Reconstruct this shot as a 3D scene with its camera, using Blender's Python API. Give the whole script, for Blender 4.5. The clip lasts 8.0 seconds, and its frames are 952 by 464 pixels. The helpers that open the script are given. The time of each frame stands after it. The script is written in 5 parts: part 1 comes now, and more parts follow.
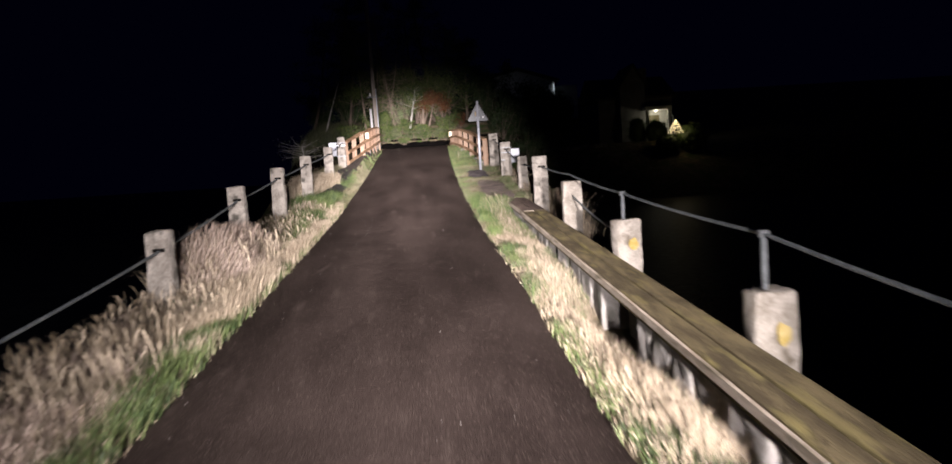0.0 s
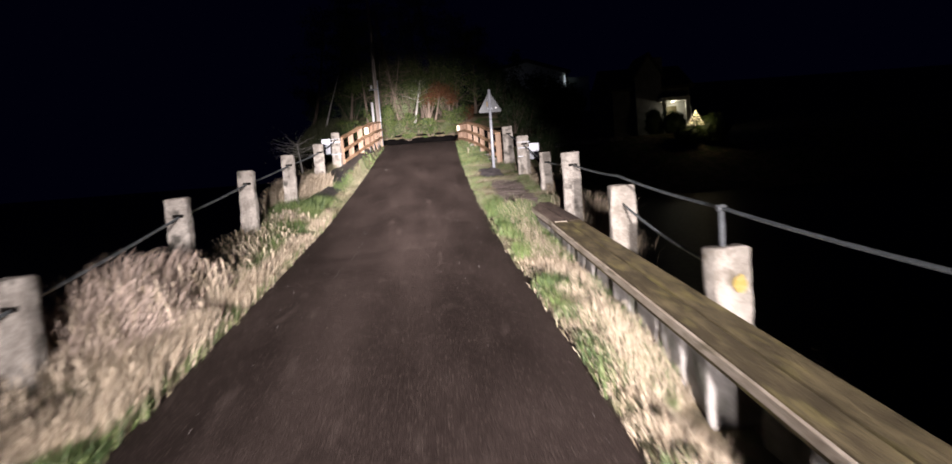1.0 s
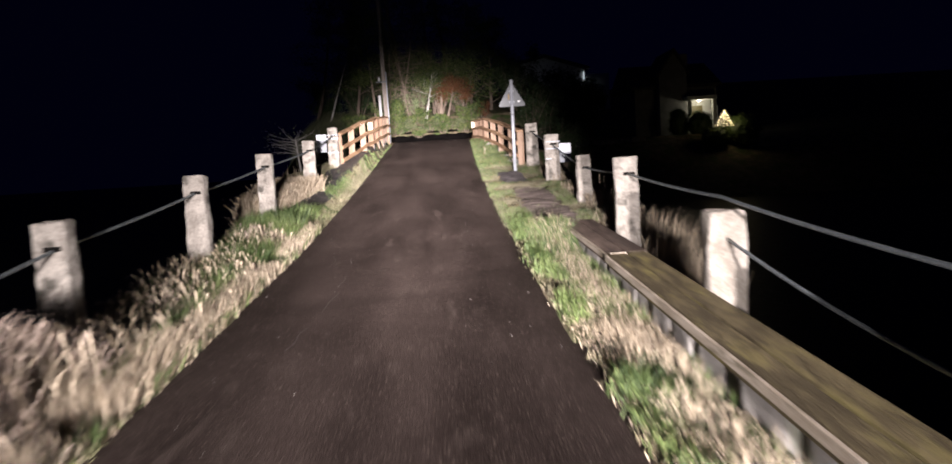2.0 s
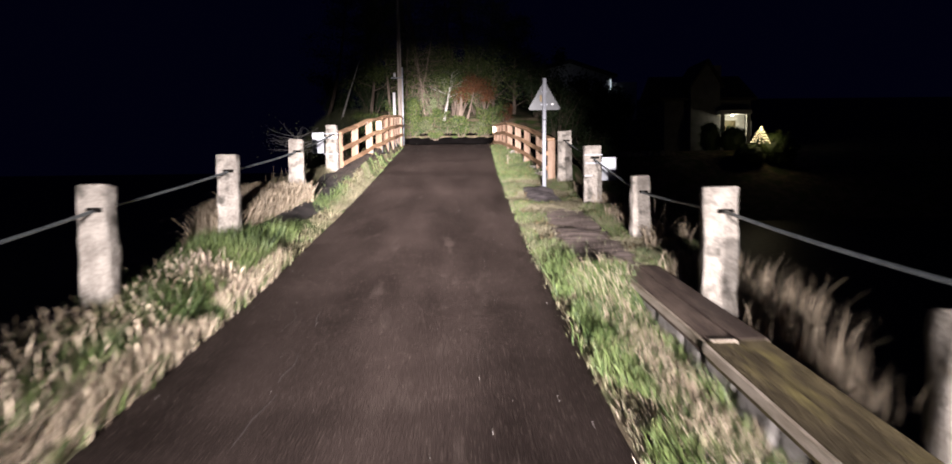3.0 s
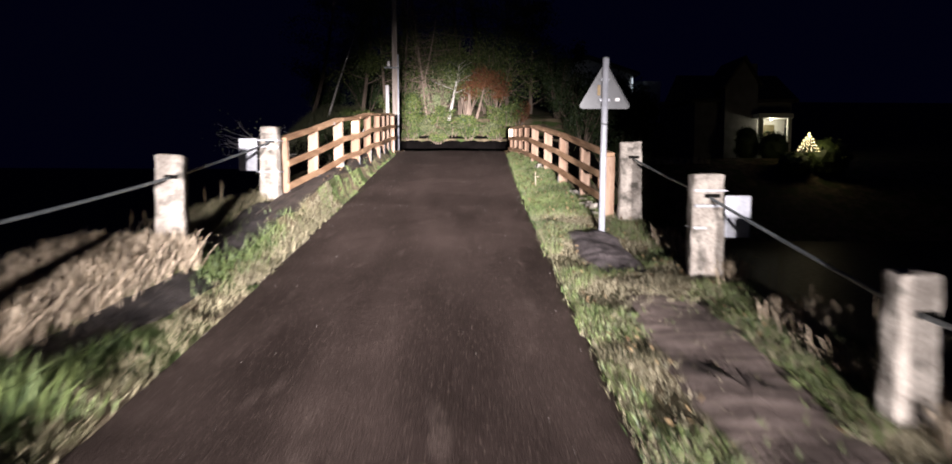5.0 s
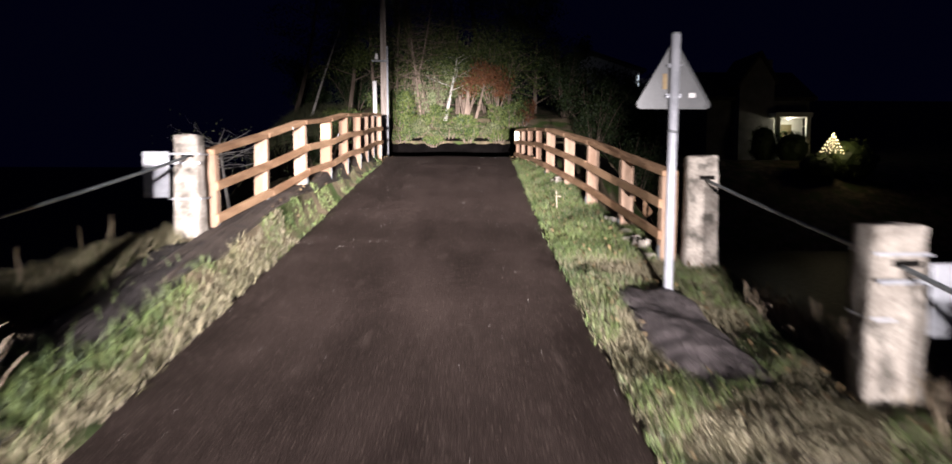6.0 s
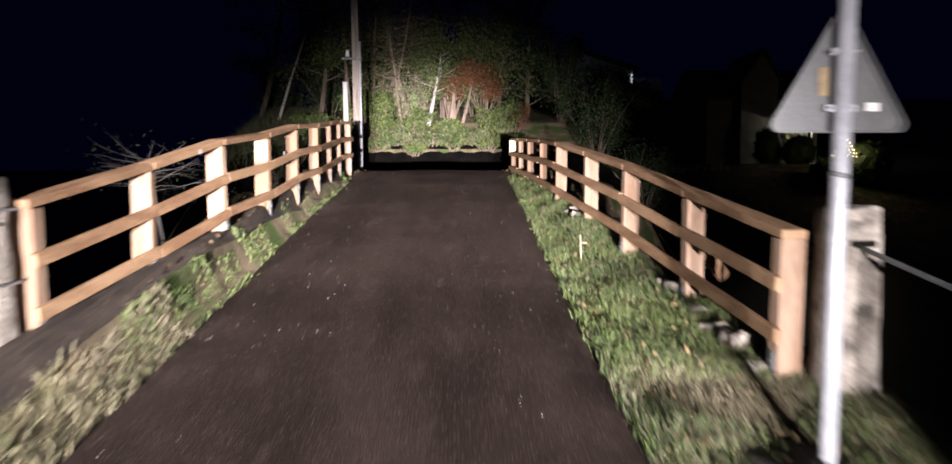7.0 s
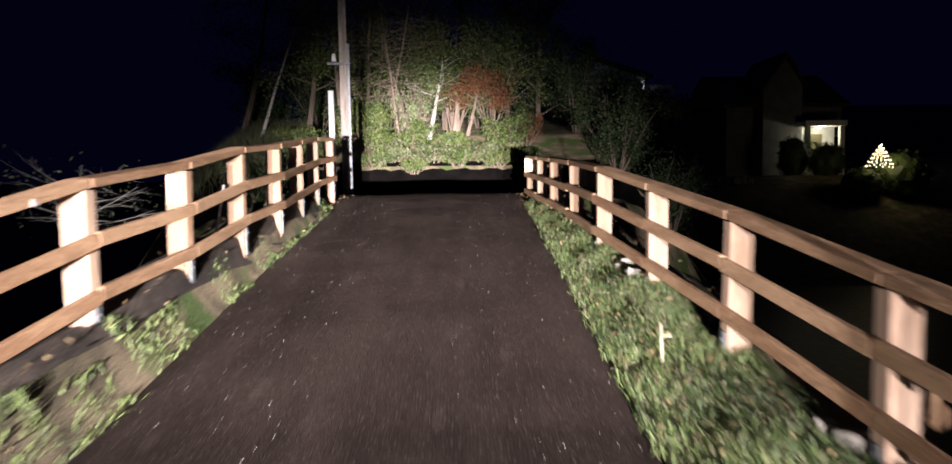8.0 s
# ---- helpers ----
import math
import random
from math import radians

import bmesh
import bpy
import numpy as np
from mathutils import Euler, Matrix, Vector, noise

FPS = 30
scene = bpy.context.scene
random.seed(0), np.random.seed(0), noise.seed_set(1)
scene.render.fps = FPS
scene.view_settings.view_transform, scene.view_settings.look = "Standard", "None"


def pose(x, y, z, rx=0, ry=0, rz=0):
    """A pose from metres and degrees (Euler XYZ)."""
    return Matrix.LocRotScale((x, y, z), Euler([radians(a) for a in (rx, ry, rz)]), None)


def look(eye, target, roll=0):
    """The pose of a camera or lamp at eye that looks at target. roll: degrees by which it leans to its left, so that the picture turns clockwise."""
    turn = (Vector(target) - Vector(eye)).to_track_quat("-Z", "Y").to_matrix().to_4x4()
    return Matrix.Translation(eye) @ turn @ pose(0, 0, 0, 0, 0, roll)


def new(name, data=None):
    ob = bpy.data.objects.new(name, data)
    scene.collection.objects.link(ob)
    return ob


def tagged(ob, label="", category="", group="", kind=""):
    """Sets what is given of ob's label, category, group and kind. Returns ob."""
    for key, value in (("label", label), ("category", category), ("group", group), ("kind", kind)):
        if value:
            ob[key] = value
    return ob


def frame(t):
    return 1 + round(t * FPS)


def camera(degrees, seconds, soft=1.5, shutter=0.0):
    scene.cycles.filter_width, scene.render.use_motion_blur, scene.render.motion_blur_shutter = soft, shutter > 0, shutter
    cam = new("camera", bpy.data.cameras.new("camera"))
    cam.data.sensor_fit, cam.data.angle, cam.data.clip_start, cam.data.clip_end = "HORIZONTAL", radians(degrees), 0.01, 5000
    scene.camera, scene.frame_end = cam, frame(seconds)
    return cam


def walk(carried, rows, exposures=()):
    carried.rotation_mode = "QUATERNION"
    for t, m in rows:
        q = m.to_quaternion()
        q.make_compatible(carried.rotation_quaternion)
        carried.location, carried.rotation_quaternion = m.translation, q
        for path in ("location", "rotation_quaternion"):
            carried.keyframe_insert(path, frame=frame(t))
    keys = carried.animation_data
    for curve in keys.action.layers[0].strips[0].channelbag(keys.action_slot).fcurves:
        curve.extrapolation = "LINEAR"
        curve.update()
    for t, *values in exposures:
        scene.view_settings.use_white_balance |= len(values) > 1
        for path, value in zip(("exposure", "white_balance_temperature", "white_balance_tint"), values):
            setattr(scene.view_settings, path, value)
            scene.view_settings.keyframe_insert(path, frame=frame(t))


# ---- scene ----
cam = camera(64.0, 8.0, soft=1.6, shutter=0.9)
PATH = [
    (0, (0.112, -2.405, 0.048), (0.218, -0.415, -0.112), -3.7),
    (0.5, (0.134, -1.148, 0.094), (0.225, 0.843, -0.074), -4.1),
    (1, (0.14, 0.231, 0.133), (0.224, 2.222, -0.038), -4.4),
    (1.5, (0.139, 1.619, 0.191), (0.211, 3.61, 0.012), -4.5),
    (3, (0.124, 5.592, 0.391), (0.145, 7.586, 0.228), -0.7),
    (3.5, (0.081, 6.89, 0.499), (0.098, 8.883, 0.333), -0.4),
    (4, (0.069, 8.276, 0.571), (0.079, 10.269, 0.407), -0.1),
    (4.5, (0.072, 9.548, 0.672), (0.076, 11.542, 0.508), 0.2),
    (6, (-0.015, 13.737, 1.011), (0.0, 15.73, 0.842), 0.2),
    (6.5, (-0.028, 15.156, 1.166), (-0.014, 17.149, 0.999), -0.0),
    (7, (-0.042, 16.53, 1.328), (0.009, 18.522, 1.159), -0.2),
    (7.5, (-0.042, 17.834, 1.46), (0.0, 19.827, 1.307), -0.5),
    (8, (-0.058, 19.044, 1.559), (-0.018, 21.038, 1.415), -0.7),
]
walk(cam, [(t, look(eye, target, roll)) for t, eye, target, roll in PATH],
     exposures=[(0.0, 0.12), (1.5, 0.45), (3.0, 0.75), (4.5, 0.85), (6.0, 0.85), (7.0, 0.95), (8.0, 1.25)])

# ---------------------------------------------------------------- night sky and the car's headlights
world = bpy.data.worlds.new("night_sky")
scene.world = world
world.use_nodes = True
world.node_tree.nodes["Background"].inputs[0].default_value = (0.07, 0.075, 0.62, 1)
world.node_tree.nodes["Background"].inputs[1].default_value = 0.0036


def spot(name, at, target, watts, degrees, blend, colour, radius=0.07):
    data = bpy.data.lights.new(name, "SPOT")
    data.energy, data.spot_size, data.spot_blend, data.color = watts, radians(degrees), blend, colour
    data.shadow_soft_size = radius
    ob = new(name, data)
    ob.matrix_world = look(at, target)
    return ob


WARM = (1.0, 0.905, 0.965)
LAMP_X, LAMP_Y = 0.45, -10.0
for side in (-0.65, 0.65):
    # dipped beams, cut off a little above the level, and narrow main beams
    spot("headlight", (LAMP_X + side, LAMP_Y, -0.10), (LAMP_X - 2.3 + side, LAMP_Y + 10, -0.10 - 10 * math.tan(radians(18.7))), 3600, 46, 0.13, WARM, 0.2)
    spot("main_beam", (LAMP_X + side, LAMP_Y, -0.30), (-0.3, 30, -1.4), 27000, 18.5, 1.0, WARM, 0.12)
    spot("main_beam", (LAMP_X + side, LAMP_Y, -0.30), (-0.8, 28, 0.7), 74000, 9.0, 1.0, WARM, 0.12)
    spot("main_beam", (LAMP_X + side, LAMP_Y, -0.30), (-1.25, 40.5, 2.8), 5600, 4.6, 1.0, WARM, 0.12)


# ---------------------------------------------------------------- heights of the place
KY = [-700, -60, -12, -2.3, 1.6, 5, 9.4, 12, 15.4, 18.7, 19.7, 22.6, 24.1, 26.6, 29, 31, 32, 33, 34, 35.5, 37.8, 38.2, 39.5, 41, 46, 60, 120, 700]
KZ = [-2.6, -2.4, -1.75, -1.42, -1.28, -1.07, -0.81, -0.65, -0.37, -0.06, 0.06, 0.36, 0.55, 0.83, 1.04, 1.19, 1.25, 1.25, 1.08, 0.75, 0.7,
      1.84, 2.25, 2.75, 3.4, 5.0, 12, 60]


def road_z(y):
    return np.interp(y, KY, KZ)


def road_left(y):
    return np.interp(y, [0, 10, 18, 24, 27, 30, 33, 36], [-1.6, -1.72, -1.83, -1.85, -1.88, -1.96, -2.6, -4.5])


def road_right(y):
    return np.interp(y, [0, 5, 10, 20, 24, 30, 33, 36], [1.03, 0.98, 0.87, 0.84, 0.86, 0.95, 1.5, 3.5])


def smooth(a, b, v):
    k = np.clip((v - a) / (b - a), 0, 1)
    return k * k * (3 - 2 * k)


def far_z(x, y):
    """The land away from the road: a low valley, rising to the houses."""
    low = -3.1 + 0 * x
    rise = smooth(43, 54.5, y) * 4.5 + np.clip(y - 58, 0, 400) * 0.1
    hill = smooth(62, 74, y) * 2.2 * smooth(18, 8, np.abs(x - 9))
    rise = rise * smooth(-14, -6, x)
    return low + rise + hill + 0.12 * np.sin(x * 0.23 + 1) * np.cos(y * 0.19)


def ground_z(x, y):
    x, y = np.asarray(x, float), np.asarray(y, float)
    z = road_z(y)
    xl, xr = road_left(y), road_right(y)
    left = np.interp(y, [8, 12, 14, 17, 20, 22, 27, 31, 33], [-0.02, 0.02, 0.1, 0.14, 0.24, 0.35, 0.34, 0.15, 0])
    right = np.interp(y, [11.6, 12.5, 17, 18.5, 19.8, 21.5, 23.3, 24.7, 28, 31, 33], [-0.20, 0.02, 0.03, -0.05, -0.04, 0.08, 0.08, 0.14, 0.14, 0.06, 0])
    out = -left * 0
    dl, dr = xl - x, x - xr
    out = np.where(dl > 0, left * smooth(0, np.interp(y, [18, 21], [0.5, 0.14]), dl), out)
    right = right - 0.28 * np.exp(-((y - 3.9) / 1.1) ** 2) * (y < 12)
    out = np.where(dr > 0, right * smooth(0.0, np.interp(y, [20, 23], [0.6, 0.42]), dr), out)
    bump = 0.010 * np.sin(x * 7.1 + 2.1 * np.sin(y * 3.3)) + 0.006 * np.sin(y * 5.3 + x * 3.1)
    out = out + np.where((dl > 0.05) | (dr > 0.05), bump, 0)
    inner = z + out
    land = far_z(x, y)
    before = smooth(34.5, 38, y)
    wall = smooth(12.9, 12.2, y)
    inner = inner - 0.42 * wall * smooth(0.85, 1.1, dr)
    at_l = [13, 16, 19, 21.5, 31, 33.5]
    at_r = [12.3, 13.3, 19, 21, 25, 31, 33.5]
    al, wl = np.interp(y, at_l, [1.0, 1.4, 1.4, 0.5, 0.4, 0.9]), np.interp(y, at_l, [0.55, 0.5, 0.5, 0.45, 0.45, 2.0])
    ar, wr = np.interp(y, at_r, [1.25, 1.8, 1.5, 1.25, 0.85, 0.45, 0.9]), np.interp(y, at_r, [1.1, 0.6, 0.5, 0.45, 0.45, 0.45, 2.0])
    k = np.maximum(smooth(0, 1, (dl - al) / wl), smooth(0, 1, (dr - ar) / wr))
    bank = inner * (1 - k) + land * k
    k2 = smooth(4.5, 9.5, np.abs(x + 1.2))
    bank2 = inner * (1 - k2) + land * k2
    return bank * (1 - before) + bank2 * before


# ---------------------------------------------------------------- materials
def material(name, low, high, scale=6.0, rough=0.8, bump=0.3, grain=60.0, metal=0.0, spots=None, stretch=(1, 1, 1), vary=0.0, island=False,
             coat=0.0, relief=1.0, tooth=0.0, spot_scale=2.5, spot_edge=(0.55, 0.68), spec=0.5, chips=None):
    """A surface with broad patches between two colours, a fine grain, and optional stains."""
    m = bpy.data.materials.new(name)
    m.use_nodes = True
    n, l = m.node_tree.nodes, m.node_tree.links
    b = n["Principled BSDF"]
    co = n.new("ShaderNodeTexCoord")
    mp = n.new("ShaderNodeMapping")
    mp.inputs["Scale"].default_value = stretch
    l.new(co.outputs["Object"], mp.inputs["Vector"])
    info = n.new("ShaderNodeObjectInfo")
    geo = n.new("ShaderNodeNewGeometry")
    rnd = geo.outputs["Random Per Island"] if island else info.outputs["Random"]
    add = n.new("ShaderNodeVectorMath")
    add.operation = "ADD"
    l.new(mp.outputs[0], add.inputs[0])
    shift = n.new("ShaderNodeMath")
    shift.operation = "MULTIPLY"
    shift.inputs[1].default_value = 17.0
    l.new(info.outputs["Random"], shift.inputs[0])
    l.new(shift.outputs[0], add.inputs[1])
    broad = n.new("ShaderNodeTexNoise")
    broad.inputs["Scale"].default_value, broad.inputs["Detail"].default_value = scale, 6
    l.new(add.outputs[0], broad.inputs["Vector"])
    fine = n.new("ShaderNodeTexNoise")
    fine.inputs["Scale"].default_value, fine.inputs["Detail"].default_value = grain, 5
    l.new(add.outputs[0], fine.inputs["Vector"])
    mix = n.new("ShaderNodeMix")
    mix.data_type = "RGBA"
    mix.inputs["A"].default_value, mix.inputs["B"].default_value = (*low, 1), (*high, 1)
    ramp = n.new("ShaderNodeMapRange")
    ramp.inputs["From Min"].default_value, ramp.inputs["From Max"].default_value = 0.32, 0.68
    blend = n.new("ShaderNodeMath")
    blend.operation = "ADD"
    half = n.new("ShaderNodeMath")
    half.operation = "MULTIPLY_ADD"
    half.inputs[1].default_value, half.inputs[2].default_value = 0.6, -0.3
    l.new(fine.outputs["Fac"], half.inputs[0])
    l.new(broad.outputs["Fac"], blend.inputs[0])
    l.new(half.outputs[0], blend.inputs[1])
    source = blend.outputs[0]
    if vary:
        sway = n.new("ShaderNodeMath")
        sway.operation = "MULTIPLY_ADD"
        sway.inputs[1].default_value, sway.inputs[2].default_value = vary, -vary / 2
        l.new(rnd, sway.inputs[0])
        both = n.new("ShaderNodeMath")
        l.new(source, both.inputs[0])
        l.new(sway.outputs[0], both.inputs[1])
        source = both.outputs[0]
    l.new(source, ramp.inputs["Value"])
    l.new(ramp.outputs[0], mix.inputs["Factor"])
    colour = mix.outputs["Result"]
    if spots:
        stain = n.new("ShaderNodeTexNoise")
        stain.inputs["Scale"].default_value, stain.inputs["Detail"].default_value = spot_scale, 8
        l.new(add.outputs[0], stain.inputs["Vector"])
        edge = n.new("ShaderNodeMapRange")
        edge.inputs["From Min"].default_value, edge.inputs["From Max"].default_value = spot_edge
        l.new(stain.outputs["Fac"], edge.inputs["Value"])
        over = n.new("ShaderNodeMix")
        over.data_type = "RGBA"
        over.inputs["B"].default_value = (*spots, 1)
        l.new(edge.outputs[0], over.inputs["Factor"])
        l.new(colour, over.inputs["A"])
        colour = over.outputs["Result"]
    if chips:
        # scattered stones of the aggregate, each with its own paleness
        cell = n.new("ShaderNodeTexVoronoi")
        cell.inputs["Scale"].default_value = 55
        l.new(co.outputs["Object"], cell.inputs["Vector"])
        near = n.new("ShaderNodeMapRange")
        near.inputs["From Min"].default_value, near.inputs["From Max"].default_value = 0.42, 0.22
        l.new(cell.outputs["Distance"], near.inputs["Value"])
        split = n.new("ShaderNodeSeparateColor")
        l.new(cell.outputs["Color"], split.inputs[0])
        pick = n.new("ShaderNodeMapRange")
        pick.inputs["From Min"].default_value, pick.inputs["From Max"].default_value = 0.55, 1.0
        l.new(split.outputs[0], pick.inputs["Value"])
        both_ = n.new("ShaderNodeMath")
        both_.operation = "MULTIPLY"
        l.new(near.outputs[0], both_.inputs[0])
        l.new(pick.outputs[0], both_.inputs[1])
        stone = n.new("ShaderNodeMix")
        stone.data_type = "RGBA"
        stone.inputs["B"].default_value = (*chips, 1)
        l.new(both_.outputs[0], stone.inputs["Factor"])
        l.new(colour, stone.inputs["A"])
        colour = stone.outputs["Result"]
    l.new(colour, b.inputs["Base Color"])
    b.inputs["Metallic"].default_value = metal
    b.inputs["Specular IOR Level"].default_value = spec
    b.inputs["Coat Weight"].default_value = coat
    b.inputs["Diffuse Roughness"].default_value = 1.0 if rough > 0.7 else 0.3
    gloss = n.new("ShaderNodeMapRange")
    gloss.inputs["To Min"].default_value, gloss.inputs["To Max"].default_value = max(rough - 0.15, 0.05), min(rough + 0.12, 1)
    l.new(fine.outputs["Fac"], gloss.inputs["Value"])
    l.new(gloss.outputs[0], b.inputs["Roughness"])
    if bump:
        hgt = n.new("ShaderNodeMath")
        hgt.operation = "MULTIPLY_ADD"
        hgt.inputs[1].default_value = relief
        l.new(broad.outputs["Fac"], hgt.inputs[0])
        l.new(fine.outputs["Fac"], hgt.inputs[2])
        bp = n.new("ShaderNodeBump")
        bp.inputs["Strength"].default_value, bp.inputs["Distance"].default_value = bump, 0.02
        l.new(hgt.outputs[0], bp.inputs["Height"])
        l.new(bp.outputs[0], b.inputs["Normal"])
        if tooth:
            # the open grain of the aggregate: every stone tips the surface its own way
            stones = n.new("ShaderNodeTexNoise")
            stones.inputs["Scale"].default_value, stones.inputs["Detail"].default_value = 420, 2
            l.new(co.outputs["Object"], stones.inputs["Vector"])
            tip = n.new("ShaderNodeVectorMath")
            tip.operation = "MULTIPLY_ADD"
            tip.inputs[1].default_value, tip.inputs[2].default_value = (tooth, tooth, 0), (-tooth / 2, -tooth / 2, 0)
            l.new(stones.outputs["Color"], tip.inputs[0])
            tilt = n.new("ShaderNodeVectorMath")
            l.new(bp.outputs[0], tilt.inputs[0])
            l.new(tip.outputs[0], tilt.inputs[1])
            unit = n.new("ShaderNodeVectorMath")
            unit.operation = "NORMALIZE"
            l.new(tilt.outputs[0], unit.inputs[0])
            l.new(unit.outputs[0], b.inputs["Normal"])
    return m


def glow(name, colour, strength):
    m = bpy.data.materials.new(name)
    m.use_nodes = True
    b = m.node_tree.nodes["Principled BSDF"]
    b.inputs["Base Color"].default_value = (*colour, 1)
    b.inputs["Emission Color"].default_value = (*colour, 1)
    b.inputs["Emission Strength"].default_value = strength
    return m


ASPHALT = material("worn_asphalt", (0.0150, 0.0104, 0.0084), (0.037, 0.027, 0.0222), 1.6, 0.9, 0.4, 110, spots=(0.050, 0.038, 0.031), spot_scale=6, spot_edge=(0.60, 0.80), stretch=(1.2, 0.22, 1), relief=0.2, tooth=2.0, spec=0.08, chips=(0.10, 0.078, 0.062))
EARTH = material("thatch_and_earth", (0.07, 0.058, 0.032), (0.26, 0.205, 0.125), 3.0, 0.95, 1.0, 70, spots=(0.06, 0.095, 0.022), spot_scale=1.6, spot_edge=(0.48, 0.62))
GRANITE = material("grey_granite", (0.28, 0.25, 0.205), (0.57, 0.525, 0.445), 6, 0.85, 1.0, 45, spots=(0.13, 0.12, 0.095), spot_scale=7, spot_edge=(0.54, 0.68))
LICHEN = material("pale_limewashed_stone", (0.32, 0.285, 0.225), (0.56, 0.51, 0.43), 6, 0.85, 1.0, 45, spots=(0.20, 0.17, 0.12), spot_scale=7, spot_edge=(0.56, 0.7))
SLOT = material("dark_slot", (0.006, 0.006, 0.005), (0.014, 0.012, 0.010), 20, 0.9, 0.3, 80, spec=0.1)
YELLOW = material("faded_yellow_paint", (0.50, 0.36, 0.07), (0.66, 0.55, 0.25), 14, 0.8, 0.3, 80)
WIRE = material("galvanised_rope", (0.20, 0.23, 0.24), (0.36, 0.40, 0.40), 20, 0.55, 0.4, 150, metal=0.35)
IRON = material("grey_iron", (0.16, 0.17, 0.17), (0.28, 0.30, 0.30), 15, 0.6, 0.4, 120, metal=0.4)
BEAM = material("mossy_timber", (0.080, 0.062, 0.032), (0.22, 0.175, 0.088), 3, 0.85, 0.7, 30, spots=(0.25, 0.21, 0.08), spot_scale=2.6, stretch=(3.5, 0.6, 3.5), vary=0.3, spot_edge=(0.54, 0.70))
BEAMDARK = material("dark_brown_timber", (0.075, 0.052, 0.040), (0.19, 0.14, 0.105), 3, 0.85, 0.6, 30, stretch=(3.5, 0.5, 3.5), vary=0.3)
EDGE = material("bleached_board", (0.34, 0.28, 0.20), (0.58, 0.50, 0.39), 4, 0.85, 0.5, 40, stretch=(4, 0.6, 4), spots=(0.2, 0.17, 0.11), spot_scale=3)
WATER = material("black_water", (0.004, 0.005, 0.006), (0.007, 0.008, 0.009), 0.8, 0.5, 0.5, 5.0, spec=0.12)
CONCRETE = material("weathered_concrete", (0.28, 0.26, 0.23), (0.46, 0.43, 0.38), 4, 0.9, 0.6, 60, spots=(0.15, 0.15, 0.11), spot_scale=3)
POSTWOOD = material("pale_fence_post_wood", (0.30, 0.185, 0.11), (0.50, 0.36, 0.25), 3, 0.75, 0.4, 25, stretch=(4, 4, 0.5), vary=0.35)
RAILWOOD = material("stained_rail_wood", (0.29, 0.165, 0.088), (0.51, 0.325, 0.185), 3, 0.6, 0.4, 25, stretch=(4, 0.5, 4), vary=0.25)
ALU = material("dull_aluminium", (0.085, 0.089, 0.087), (0.13, 0.135, 0.13), 3, 0.55, 0.12, 60, metal=0.3)
GALV = material("galvanised_pole", (0.44, 0.46, 0.48), (0.60, 0.62, 0.64), 8, 0.45, 0.15, 60, metal=0.35)
STICKER = material("white_sticker", (0.75, 0.74, 0.68), (0.85, 0.84, 0.8), 20, 0.5, 0, 80)
OCHRE = material("rusty_bracket", (0.22, 0.15, 0.07), (0.35, 0.26, 0.13), 20, 0.7, 0.3, 80)
PADDIRT = material("trodden_brown_boards", (0.075, 0.056, 0.046), (0.20, 0.16, 0.135), 4, 0.9, 0.5, 35, spots=(0.06, 0.045, 0.036), spot_scale=5, stretch=(0.6, 2.2, 1))
DIRT = material("trodden_brown_dirt", (0.022, 0.017, 0.013), (0.065, 0.051, 0.039), 3, 0.9, 0.8, 45, spots=(0.025, 0.021, 0.018), spot_scale=2.5)
SOIL = material("damp_black_soil", (0.016, 0.014, 0.013), (0.050, 0.043, 0.038), 4, 0.85, 0.8, 50, spots=(0.10, 0.085, 0.06), spot_scale=9, spot_edge=(0.62, 0.72))
# near-black on purpose, so the foot of the bank reads as unlit
UNLIT = material("unlit_band_black", (0.0025, 0.002, 0.0018), (0.006, 0.005, 0.0045), 4, 0.9, 0.8, 50, spec=0.05)
TAR = material("dark_tarred_gravel", (0.045, 0.038, 0.036), (0.14, 0.12, 0.115), 5, 0.85, 1.0, 40, spots=(0.03, 0.025, 0.023), spot_scale=6)
STRAW = material("dry_straw_grass", (0.28, 0.22, 0.14), (0.62, 0.525, 0.38), 1.3, 0.8, 0, 30, vary=0.7, island=True)
GREEN = material("green_grass", (0.048, 0.084, 0.024), (0.19, 0.25, 0.08), 1.1, 0.6, 0, 30, vary=0.45, island=True)
PINKSTRAW = material("pinkish_dry_plumes", (0.31, 0.235, 0.175), (0.60, 0.49, 0.395), 1.3, 0.8, 0, 30, vary=0.7, island=True)
VERGE = material("rough_verge_grass", (0.105, 0.098, 0.050), (0.32, 0.285, 0.18), 1.1, 0.7, 0, 30, vary=0.4, island=True)
MIXED = material("yellowing_grass", (0.12, 0.118, 0.052), (0.37, 0.33, 0.20), 1.1, 0.7, 0, 30, vary=0.5, island=True)
BANKGREEN = material("rank_bank_grass", (0.040, 0.052, 0.020), (0.14, 0.145, 0.065), 0.9, 0.6, 0, 20, vary=0.8, island=True)
LEAF = material("green_leaves", (0.028, 0.055, 0.014), (0.16, 0.20, 0.055), 1.0, 0.55, 0, 20, vary=0.7, island=True)
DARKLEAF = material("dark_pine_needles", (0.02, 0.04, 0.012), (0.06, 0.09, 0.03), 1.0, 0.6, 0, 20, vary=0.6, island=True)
PALELEAF = material("pale_green_leaves", (0.10, 0.14, 0.05), (0.34, 0.38, 0.20), 1.0, 0.55, 0, 20, vary=0.8, island=True)
BANKLEAF = material("light_green_leaves", (0.045, 0.064, 0.022), (0.19, 0.21, 0.095), 1.0, 0.55, 0, 20, vary=0.8, island=True)
